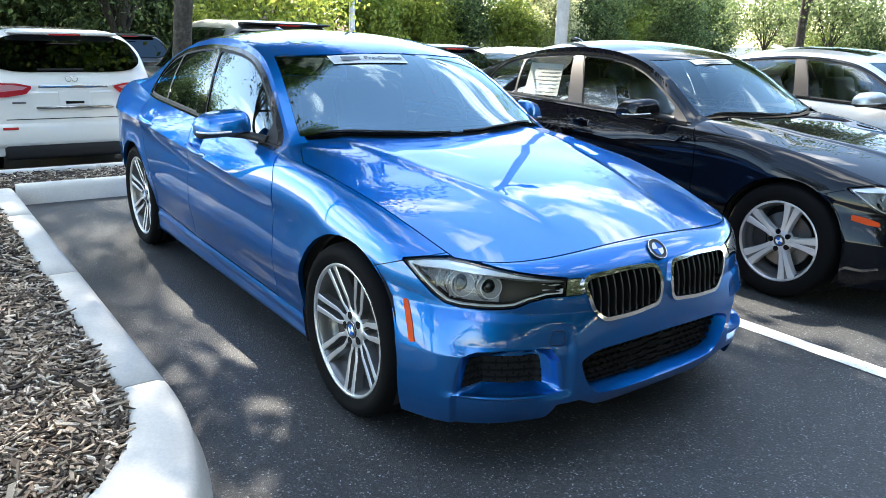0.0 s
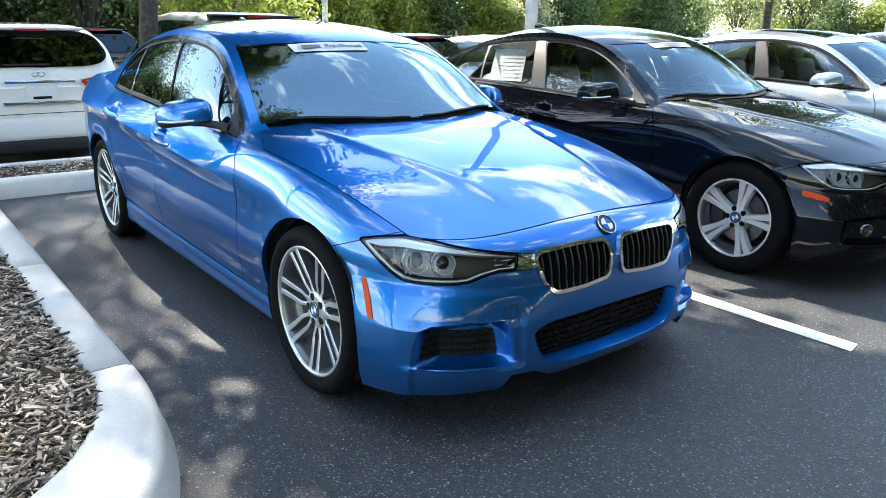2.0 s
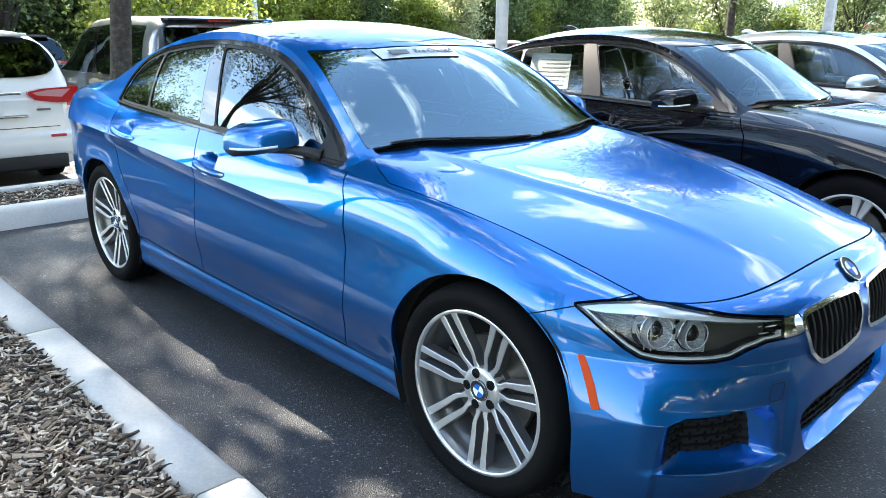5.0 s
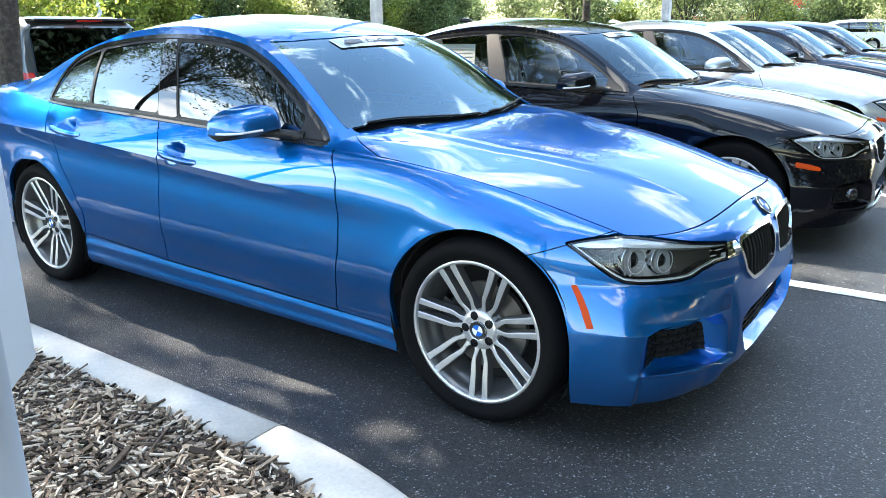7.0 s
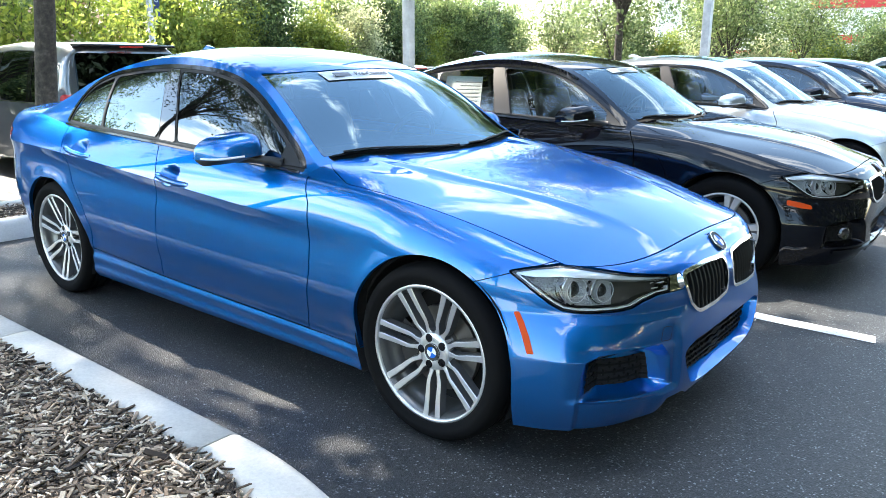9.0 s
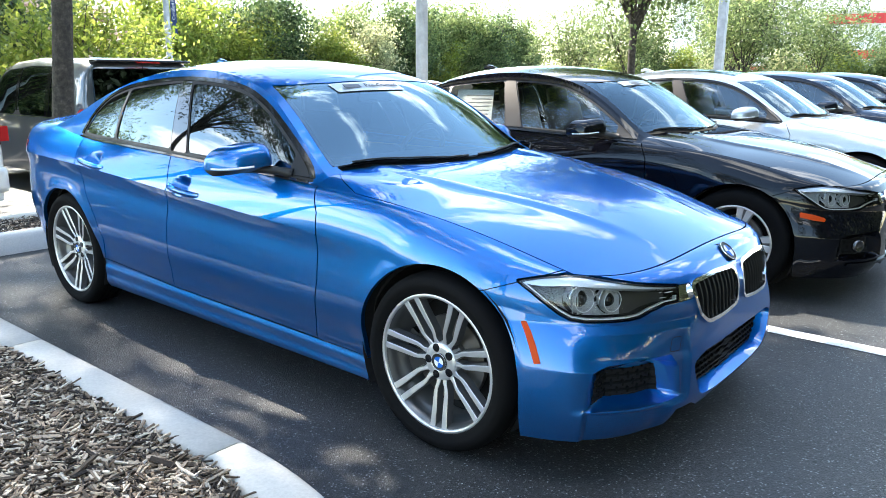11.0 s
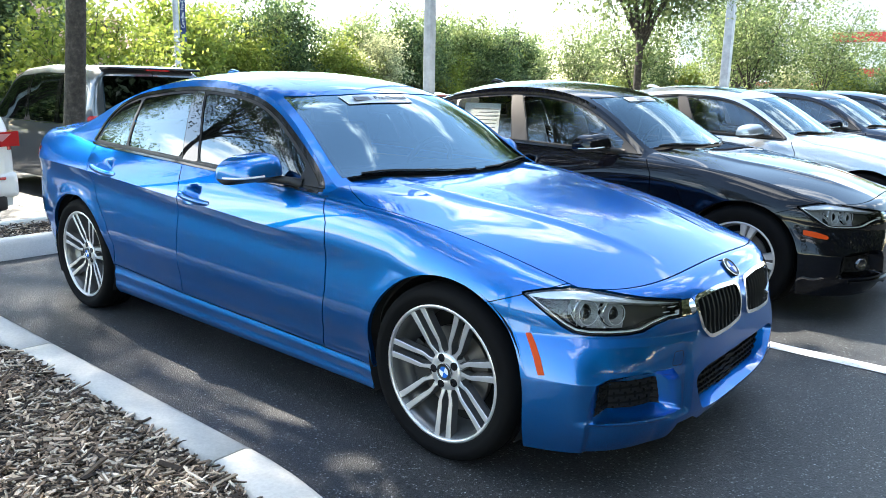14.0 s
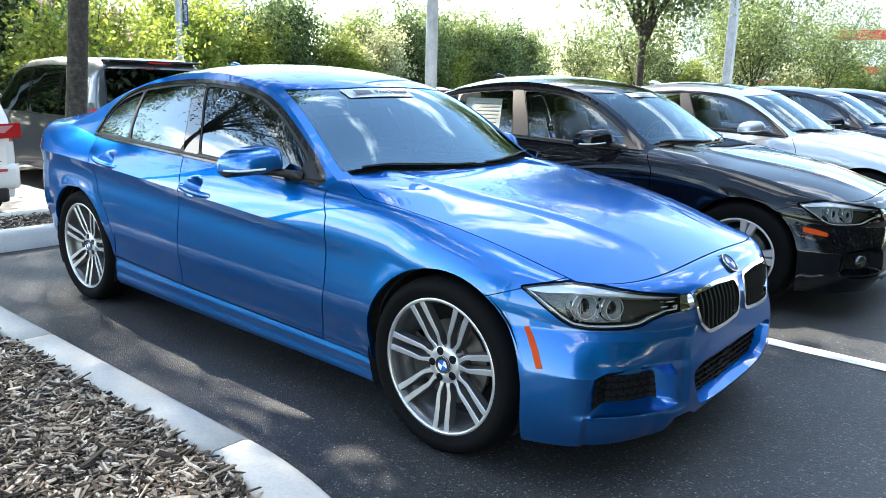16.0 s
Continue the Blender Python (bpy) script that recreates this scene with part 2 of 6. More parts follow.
def kerb_strip(name, outer, inner, parent, label=""):
    """A kerb segment between two plan lines (same count): rounded top, battered face, closed ends."""
    n = len(outer)
    verts, faces = [], []
    for i in range(n):
        o, q = Vector((*outer[i], 0)), Vector((*inner[i], 0))
        d = (q - o).normalized()
        w = (q - o).length
        section = [(0.0, -0.04), (0.0, 0.0), (0.022, 0.05), (0.036, 0.115), (0.050, 0.138), (0.075, KERB_TOP), (w - 0.022, KERB_TOP), (w - 0.006, 0.142), (w, 0.12), (w, -0.04)]
        for a, z in section:
            verts.append(o + d * a + Vector((0, 0, z)))
    m = 10
    for i in range(n - 1):
        for k in range(m - 1):
            faces.append((i * m + k, (i + 1) * m + k, (i + 1) * m + k + 1, i * m + k + 1))
    faces.append(tuple(range(m)))
    faces.append(tuple(range((n - 1) * m, n * m))[::-1])
    ob = mesh_object(name, verts, faces, CONCRETE, parent, label)
    for p in ob.data.polygons:
        p.use_smooth = len(p.vertices) == 4
    return ob


def arc_line(start, heading, radius, length, steps):
    """Plan points of an arc that turns right from start."""
    out, x, y, a = [], *start, heading
    for _ in range(steps + 1):
        out.append((x, y))
        a2 = a - length / steps / radius
        x, y = x + length / steps * math.cos((a + a2) / 2), y + length / steps * math.sin((a + a2) / 2)
        a = a2
    return out, a


_i1, _b1 = arc_line((-0.341, -1.60), 0.0, 0.95, 0.6, 10)
_i2, _ = arc_line(_i1[-1], _b1, 1.2, 1.127, 14)
KERB_INNER = _i1 + _i2[1:]


def build_kerbs():
    kerb = tagged(new("kerb"), "pale concrete kerb round the mulch bed", "kerb", kind="structure")
    cuts = [-4.44, -3.40, -1.885, -0.345]
    gap = 0.004
    for a, b in zip(cuts, cuts[1:]):
        xs = np.linspace(a + gap, b - gap, 6)
        kerb_strip("kerb_segment", [(x, -1.39) for x in xs], [(x, -1.60) for x in xs], kerb)
    o1, a1 = arc_line((-0.341, -1.39), 0.0, 2.1, 0.75, 10)
    o2, _ = arc_line(o1[-1], a1, 0.85, 1.0316, 14)
    kerb_strip("kerb_segment", o1 + o2[1:], KERB_INNER, kerb)
    (ox, oy), (ix, iy) = o2[-1], KERB_INNER[-1]
    for k in range(3):
        kerb_strip("kerb_segment", [(ox, oy - 0.006 - 1.5 * k), (ox, oy - 1.5 - 1.5 * k)], [(ix, min(iy, oy - 0.006 - 1.5 * k) if k else iy - 0.006), (ix, oy - 1.5 - 1.5 * k)], kerb)
    median = tagged(new("median_kerb"), "pale concrete kerb along the planted strip", "kerb", kind="structure")
    for k in range(14):
        y0 = -1.388 + k * 1.6 if k else -1.40
        y1 = -1.388 + (k + 1) * 1.6 - 0.006
        kerb_strip("kerb_segment", [(-4.44, y) for y in np.linspace(y1, y0, 3)], [(-4.62, y) for y in np.linspace(y1, y0, 3)], median)
    for k in range(16):
        y0, y1 = -6 + k * 1.8, -6 + (k + 1) * 1.8 - 0.006
        kerb_strip("kerb_segment", [(-5.42, y) for y in (y0, y1)], [(-5.24, y) for y in (y0, y1)], median)


build_kerbs()
PAINT_LINE = material("worn white road paint", (0.72, 0.72, 0.70), 0.7)
_w = ramp(PAINT_LINE, grain(PAINT_LINE, 60, 5), "Fac", [(0.28, (0.25, 0.25, 0.25)), (0.42, (0.74, 0.74, 0.72))])
wire(PAINT_LINE, _w, "Color", shader(PAINT_LINE), "Base Color")
for k in range(5):
    y = 1.335 + k * 2.76
    ob = mesh_object("stall_line", [(1.12, y - 0.055, 0.004), (1.10, y + 0.055, 0.004), (-4.4, y + 0.055, 0.004), (-4.4, y - 0.055, 0.004)], [(0, 1, 2, 3)], PAINT_LINE)
    tagged(ob, "worn white painted parking stall line on asphalt", "road marking", "stall lines", "structure")
for k in range(4):
    y = 1.25 + k * 2.9 - 2.9
    zz = [ground_height(x) + 0.006 for x in (-6.2, -7.8, -11)]
    ob = mesh_object("stall_line", [(-6.2, y - 0.05, zz[0]), (-6.2, y + 0.05, zz[0]), (-7.8, y + 0.05, zz[1]), (-7.8, y - 0.05, zz[1]), (-11, y + 0.05, zz[2]), (-11, y - 0.05, zz[2])], [(0, 1, 2, 3), (3, 2, 4, 5)], PAINT_LINE)
    tagged(ob, "worn white painted parking stall line on asphalt", "road marking", "stall lines behind the strip", "structure")

# ---------------------------------------------------------------- panel surfaces
class Sheet:
    """A smooth surface patch: points, normals and faces, which can be cut along a field's zero line."""

    def __init__(self, points, normals, faces, coords):
        self.p, self.n, self.f, self.c = points, normals, faces, coords

    @staticmethod
    def grid(points, coords):
        """From points[i, j, 3]; normals by central differences."""
        du, dv = np.gradient(points, axis=0), np.gradient(points, axis=1)
        n = np.cross(du, dv)
        n /= np.maximum(np.linalg.norm(n, axis=-1, keepdims=True), 1e-12)
        a, b = points.shape[:2]
        k = np.arange(a * b).reshape(a, b)
        f = np.stack([k[:-1, :-1], k[1:, :-1], k[1:, 1:], k[:-1, 1:]], -1).reshape(-1, 4).tolist()
        return Sheet(points.reshape(-1, 3), n.reshape(-1, 3), f, coords.reshape(-1, coords.shape[-1]))

    def keep(self, field):
        """The part of the sheet where field(points, coords) is below zero."""
        d = field(self.p, self.c)
        d = np.where(np.abs(d) < 2e-5, -2e-5, d)
        inside = d < 0
        extra_p, extra_n, extra_c, cache, faces = [], [], [], {}, []
        base = len(self.p)

        def cross(i, j):
            key = (i, j) if i < j else (j, i)
            if key not in cache:
                t = d[key[0]] / (d[key[0]] - d[key[1]])
                extra_p.append(self.p[key[0]] * (1 - t) + self.p[key[1]] * t)
                extra_n.append(self.n[key[0]] * (1 - t) + self.n[key[1]] * t)
                extra_c.append(self.c[key[0]] * (1 - t) + self.c[key[1]] * t)
                cache[key] = base + len(extra_p) - 1
            return cache[key]

        for face in self.f:
            held = [inside[i] for i in face]
            if all(held):
                faces.append(face)
            elif any(held):
                out = []
                for i, j in zip(face, face[1:] + face[:1]):
                    if inside[i]:
                        out.append(i)
                    if inside[i] != inside[j]:
                        out.append(cross(i, j))
                if len(out) > 2:
                    faces.append(out)
        p = np.vstack([self.p, np.reshape(extra_p, (-1, 3))])
        n = np.vstack([self.n, np.reshape(extra_n, (-1, 3))])
        c = np.vstack([self.c, np.reshape(extra_c, (-1, self.c.shape[1]))])
        used = sorted({i for f in faces for i in f})
        index = {i: k for k, i in enumerate(used)}
        return Sheet(p[used], n[used], [[index[i] for i in f] for f in faces], c[used])

    def cut(self, field):
        return self.keep(lambda p, c: -field(p, c))

    def renormal(self, where=None):
        """Normals taken anew from the faces."""
        n = np.zeros_like(self.p)
        for q in self.f:
            a = np.cross(self.p[q[1]] - self.p[q[0]], self.p[q[2]] - self.p[q[0]])
            if len(q) > 3:
                a = a + np.cross(self.p[q[2]] - self.p[q[0]], self.p[q[3]] - self.p[q[0]])
            for i in q:
                n[i] += a
        n /= np.maximum(np.linalg.norm(n, axis=1, keepdims=True), 1e-12)
        self.n = n if where is None else np.where(where[:, None], n, self.n)
        return self

    def moved(self, by):
        return Sheet(self.p + self.n * by, self.n, self.f, self.c)

    def link(self, name, mat, parent, mirror=False, rim=0.012, label="", both=False):
        """As one mesh, its open edge turned inwards by rim. mirror: on the other side of the car."""
        p, n, f = [self.p], [self.n], [list(q) for q in self.f]
        if rim:
            seen = {}
            for q in self.f:
                for i, j in zip(q, q[1:] + q[:1]):
                    seen[(i, j)] = seen.get((i, j), 0) + 1
            edges = [(i, j) for (i, j) in seen if (j, i) not in seen and not (abs(self.p[i][1]) < 1e-6 and abs(self.p[j][1]) < 1e-6)]
            side = {}
            for i, j in edges:
                e = np.cross(self.p[j] - self.p[i], self.n[i])
                for k in (i, j):
                    side[k] = side.get(k, 0) + e
            order = list(side)
            at = {k: i for i, k in enumerate(order)}
            o1 = len(self.p)
            o2 = o1 + len(order)
            if order:
                out = np.array([side[k] / max(np.linalg.norm(side[k]), 1e-12) for k in order])
                nn = self.n[order] / np.maximum(np.linalg.norm(self.n[order], axis=1, keepdims=True), 1e-9)
                p += [self.p[order], self.p[order] - nn * rim]
                n += [out, out]
                for i, j in edges:
                    f.append([o1 + at[j], o1 + at[i], o2 + at[i], o2 + at[j]])
        p, n = np.vstack(p), np.vstack(n)
        n = n / np.maximum(np.linalg.norm(n, axis=1, keepdims=True), 1e-9)
        if mirror:
            p, n = p * (1, -1, 1), n * (1, -1, 1)
            f = [q[::-1] for q in f]
        return mesh_object(name, p, f, mat, parent, label, True, n)


def inside_polygon(corners, pick):
    """A field: the signed distance to a closed polygon in the plane that pick(points, coords) gives."""
    c = np.asarray(corners, float)

    def field(p, q):
        xy = pick(p, q)
        best = np.full(len(xy), 1e9)
        inside = np.zeros(len(xy), bool)
        for a, b in zip(c, np.roll(c, -1, 0)):
            e = b - a
            t = np.clip(((xy - a) @ e) / (e @ e), 0, 1)
            best = np.minimum(best, np.linalg.norm(xy - a - t[:, None] * e, axis=1))
            with np.errstate(divide="ignore", invalid="ignore"):
                inside ^= ((a[1] > xy[:, 1]) != (b[1] > xy[:, 1])) & (xy[:, 0] < e[0] * (xy[:, 1] - a[1]) / (e[1] if e[1] else 1e-12) + a[0])
        return np.where(inside, -best, best)

    return field


def rounded(corners, r, steps=5):
    """A polygon with its corners rounded by about r."""
    c = [Vector(p) for p in corners]
    out = []
    for i, p in enumerate(c):
        a, b = c[i - 1] - p, c[(i + 1) % len(c)] - p
        ra, rb = min(r, a.length * 0.45), min(r, b.length * 0.45)
        s, e = p + a.normalized() * ra, p + b.normalized() * rb
        for k in range(steps + 1):
            t = k / steps
            out.append(tuple(s * (1 - t) ** 2 + p * 2 * t * (1 - t) + e * t * t))
    return out


def grown(field, by):
    return lambda p, c: field(p, c) - by


def both_of(*fields):
    return lambda p, c: np.max([f(p, c) for f in fields], axis=0)


def either(*fields):
    return lambda p, c: np.min([f(p, c) for f in fields], axis=0)


def not_in(field):
    return lambda p, c: -field(p, c)


# ---------------------------------------------------------------- the saloon's body: x ahead from the front axle, z from the ground
FX, RX = -0.25, -2.75
WIDTH = spline([0.4, -0.25, -0.8, -1.5, -2.2, -2.75, -3.3], [0.885, 0.892, 0.893, 0.898, 0.902, 0.900, 0.878])
EDGE_Y = spline([0.46, 0.2, 0.0, -0.2, -0.45, -0.7, -1.2, -1.7, -2.3, -2.8, -3.2, -3.6], [0.715, 0.752, 0.775, 0.795, 0.808, 0.812, 0.817, 0.815, 0.795, 0.755, 0.715, 0.69])
EDGE_Z = spline([0.62, 0.46, 0.2, 0.0, -0.2, -0.45, -0.7, -1.2, -1.7, -2.3, -2.8, -3.2, -3.6], [0.675, 0.716, 0.790, 0.836, 0.870, 0.896, 0.910, 0.932, 0.953, 0.972, 0.990, 1.03, 1.05])
SWAGE_Z = spline([0.8, 0.4, 0.1, -0.3, -0.8, -1.5, -2.2, -2.8, -3.3, -3.8], [0.55, 0.585, 0.64, 0.70, 0.745, 0.79, 0.835, 0.865, 0.875, 0.87])
HOOD_Z = spline([0.66, 0.5, 0.3, 0.0, -0.3, -0.55, -0.7], [0.728, 0.782, 0.837, 0.896, 0.936, 0.958, 0.969])
TRUNK_Z = spline([-3.0, -3.3, -3.6, -3.78], [1.06, 1.075, 1.075, 1.065])
NOSE_X = spline([0.14, 0.18, 0.24, 0.32, 0.42, 0.5, 0.56, 0.62], [0.715, 0.745, 0.775, 0.782, 0.778, 0.772, 0.766, 0.76])
TAIL_X = spline([0.2, 0.3, 0.45, 0.6, 0.75, 0.87], [-3.74, -3.80, -3.83, -3.83, -3.81, -3.79])
SIDE_IN = spline([0.14, 0.175, 0.195, 0.215, 0.235, 0.262, 0.285, 0.31, 0.36, 0.45, 0.55, 0.65, 0.72, 0.78], [0.085, 0.060, 0.0545, 0.0565, 0.0550, 0.0512, 0.056, 0.050, 0.040, 0.018, 0.010, 0.011, 0.0125, 0.0])
FRONT_BOTTOM, SIDE_BOTTOM = 0.165, 0.165


def plan_point(u, z):
    """The body's outline at a height, from the middle of the nose (u 0) past the corner (1), the side (1 to 2) and the tail corner (2) to the middle of the tail (3)."""
    t1, t2, t3 = np.clip(u, 0, 1) * np.pi / 2, np.clip(u - 1, 0, 1), np.clip(u - 2, 0, 1) * np.pi / 2
    nose, tail = NOSE_X(np.minimum(z, 0.62)), TAIL_X(np.clip(z, 0.2, 0.87))
    wf, wr = WIDTH(FX), WIDTH(RX)
    e = 2 / np.interp(z, [0.2, 0.42, 0.56, 0.7], [3.9, 3.9, 3.05, 2.9])
    xf, yf = FX + (nose - FX) * np.cos(t1) ** e, wf * np.sin(t1) ** e
    xs = FX + (RX - FX) * t2
    ys = WIDTH(xs)
    g = 2 / 3.2
    xr, yr = RX + (tail - RX) * np.sin(t3) ** g, wr * np.cos(t3) ** g
    x = np.where(u < 1, xf, np.where(u < 2, xs, xr))
    y = np.where(u < 1, yf, np.where(u < 2, ys, yr))
    return x, y


def edge_point(u):
    """The line where the flanks end: bonnet edge, window line, boot edge."""
    t1, t2, t3 = np.clip(u, 0, 1) * np.pi / 2, np.clip(u - 1, 0, 1), np.clip(u - 2, 0, 1) * np.pi / 2
    e = 2 / 4.2
    ye = EDGE_Y(FX)
    xf, yf = FX + (0.645 - FX) * np.cos(t1) ** e, ye * np.sin(t1) ** e
    xs = FX + (RX - FX) * t2
    g = 2 / 4.0
    xr, yr = RX + (-3.74 - RX) * np.sin(t3) ** g, EDGE_Y(RX) * np.cos(t3) ** g
    x = np.where(u < 1, xf, np.where(u < 2, xs, xr))
    y = np.where(u < 1, np.minimum(yf, EDGE_Y(np.minimum(x, 0.46))), np.where(u < 2, EDGE_Y(xs), np.minimum(yr, EDGE_Y(np.maximum(x, -3.7)))))
    zf = HOOD_Z(x) + (EDGE_Z(x) - HOOD_Z(x)) * (np.abs(y) / np.maximum(EDGE_Y(np.minimum(x, 0.46)), 0.1)) ** 2.2
    zr = TRUNK_Z(np.maximum(x, -3.78)) - 0.045 * (y / 0.7) ** 2
    blend = smooth01((-3.22 - x) / 0.35)
    z = np.where(u < 1, zf, np.where(u < 2, EDGE_Z(x), EDGE_Z(x) * (1 - blend) + zr * blend))
    return x, y, z


def flank_sheet(columns, low_rows, high_rows, nose_only=False):
    """The skirt of the body from the sill up to the bonnet edge and the window line, on the +y side."""
    u = np.unique(np.concatenate([np.linspace(0, 1, 2 * columns), np.linspace(1, 2, columns), 2 + np.linspace(0, 1, columns // 2)]))
    if nose_only:
        u = np.linspace(0, 0.9, 2 * columns)
    s = np.maximum(u, 1e-6)
    rows, coords = [], []
    xe, ye, ze = edge_point(s)
    xb0, _ = plan_point(s, np.full_like(s, 0.56))
    zb = SWAGE_Z(xb0)
    du = 1e-4
    front = 1 - smooth01((s - 0.86) / 0.2)
    for k in range(low_rows + 1):
        f = k / low_rows
        z = SIDE_BOTTOM + (zb - SIDE_BOTTOM) * f
        x, y = plan_point(s, z)
        x1, y1 = plan_point(np.maximum(s - du, 1e-7), z)
        x2, y2 = plan_point(s + du, z)
        nx, ny = -(y2 - y1), (x2 - x1)
        l = np.maximum(np.hypot(nx, ny), 1e-12)
        nx, ny = -nx / l, -ny / l
        zr = z / np.maximum(zb, 0.1) * 0.78
        high = smooth01((z - 0.42) / 0.1)
        ahead = front * (1 - high) + (1 - smooth01((s - 0.92) / 0.42)) * high
        off = SIDE_IN(np.maximum(zr, 0.14)) * (1 - ahead) + 0.012 * ahead * ((z - 0.42) / 0.25) ** 2 * (s < 1.4)
        for ax in (0.0, -2.81):
            dist = np.hypot(x - ax, z - 0.33)
            off = off - 0.006 * np.exp(-((dist - 0.37) / 0.04) ** 2) * (s > 0.5) * (s < 2.7)
        rows.append(np.stack([x - nx * off, np.where(s < 1e-5, 0, y - ny * off), z], -1))
        coords.append(np.stack([u, np.full_like(u, f - 1)], -1))
    low = rows[-1]
    for k in range(1, high_rows + 1):
        f = k / high_rows
        a = f * np.pi / 2 * 0.93
        cx, sx = (1 - np.cos(a)) / (1 - np.cos(np.pi / 2 * 0.93)), np.sin(a) / np.sin(np.pi / 2 * 0.93)
        w = smooth01((u - 1.1) / 0.35) * (1 - smooth01((u - 2.1) / 0.4))
        g = cx * (1 - w) + (0.72 * f + 0.28 * f * f) * w
        h = sx * (1 - w) + f * w
        x = low[:, 0] + (xe - low[:, 0]) * g
        y = low[:, 1] + (ye - low[:, 1]) * g
        z = low[:, 2] + (ze - low[:, 2]) * h
        rows.append(np.stack([x, np.where(s < 1e-5, 0, y), z], -1))
        coords.append(np.stack([u, np.full_like(u, f)], -1))
    pts, cs = np.stack(rows, 1), np.stack(coords, 1)
    whole = Sheet.grid(pts, cs)
    if nose_only:
        return whole
    lower, upper = Sheet.grid(pts[:, :low_rows + 1], cs[:, :low_rows + 1]), Sheet.grid(pts[:, low_rows:], cs[:, low_rows:])
    full = whole.n.reshape(*pts.shape)
    sharp = (smooth01((u - 1.04) / 0.35) * (1 - smooth01((u - 2.75) / 0.2)))[:, None, None]

    def eased(sheet, part_n):
        n = sheet.n.reshape(part_n.shape) * sharp + part_n * (1 - sharp)
        return (n / np.linalg.norm(n, axis=-1, keepdims=True)).reshape(-1, 3)

    ln, un = eased(lower, full[:, :low_rows + 1]), eased(upper, full[:, low_rows:])
    k = len(lower.p)
    return Sheet(np.vstack([lower.p, upper.p]), np.vstack([ln, un]), lower.f + [[i + k for i in q] for q in upper.f], np.vstack([lower.c, upper.c]))


def bonnet_z(x, y):
    ye = EDGE_Y(np.minimum(x, 0.46))
    w = np.abs(y) / ye
    z = HOOD_Z(x) + (EDGE_Z(x) - HOOD_Z(x)) * w ** (2.2 + 7.4 * smooth01((-x - 0.1) / 0.55))
    ridge = 0.30 + 0.24 * smooth01((0.6 - x) / 1.2)
    d = np.abs(y) - ridge
    return z + (0.007 * smooth01((0.035 - d) / 0.05) + 0.004 * np.exp(-(np.abs(d) / 0.04) ** 1.5)) * smooth01((0.62 - x) / 0.35)


def bonnet_sheet():
    s = np.linspace(0.0, 1, 90) ** 0.8
    xe, ye, _ = edge_point(np.concatenate([s, 1 + np.linspace(0.004, 0.235, 22)]) + 1e-6)
    w = np.linspace(1, 0, 36)
    x = xe[:, None]
    y = ye[:, None] * w[None]
    x = np.broadcast_to(x, y.shape)
    z = bonnet_z(x, y)
    return Sheet.grid(np.stack([x, y, z], -1), np.stack([x, y], -1))


ROOF_Z = spline([-0.48, -0.8, -1.08, -1.3, -1.6, -1.9, -2.3, -2.6, -2.9, -3.15, -3.3], [0.958, 1.168, 1.326, 1.382, 1.418, 1.428, 1.405, 1.345, 1.225, 1.105, 1.05])
RAIL_Z = spline([-0.55, -0.7, -0.9, -1.2, -1.45, -1.75, -2.1, -2.5, -2.8, -3.05, -3.3], [0.895, 0.958, 1.092, 1.265, 1.335, 1.366, 1.352, 1.28, 1.185, 1.09, 1.02])
RAIL_Y = spline([-0.55, -0.7, -0.9, -1.2, -1.45, -1.75, -2.1, -2.5, -2.8, -3.05, -3.3], [0.785, 0.744, 0.697, 0.630, 0.606, 0.600, 0.602, 0.62, 0.645, 0.675, 0.70])


def cabin_sheets():
    x = np.linspace(-0.50, -3.28, 150)
    w = np.linspace(1, 0, 34)
    yr, zr, zc = RAIL_Y(x), RAIL_Z(x), ROOF_Z(x)
    y = yr[:, None] * w
    rise = 1 - w ** 2.2
    z = zr[:, None] + (zc - zr)[:, None] * rise
    top = Sheet.grid(np.stack([np.broadcast_to(x[:, None], y.shape), y, z], -1), np.stack([np.broadcast_to(x[:, None], y.shape), y], -1))
    xs = np.linspace(-0.58, -3.28, 150)
    f = np.linspace(0, 1, 28)
    ye, ze = EDGE_Y(xs), EDGE_Z(xs)
    yr, zr = RAIL_Y(xs), np.maximum(RAIL_Z(xs), ze + 0.004)
    bulge = 0.022 * np.sin(np.pi * f)
    y = ye[:, None] * (1 - f) + yr[:, None] * f + bulge * np.clip((zr - ze) / 0.4, 0, 1)[:, None]
    z = ze[:, None] * (1 - f) + zr[:, None] * f
    xx = np.broadcast_to(xs[:, None], y.shape)
    side = Sheet.grid(np.stack([xx, y, z], -1), np.stack([xx, z], -1))
    return top, side


XZ = lambda p, c: p[:, [0, 2]]
YZ = lambda p, c: p[:, [1, 2]]
XY = lambda p, c: p[:, [0, 1]]
ROUND_ZONE = lambda p, c: np.stack([np.degrees(np.arctan2(p[:, 1], p[:, 0] + 0.25)) * 0.0135, p[:, 2]], -1)


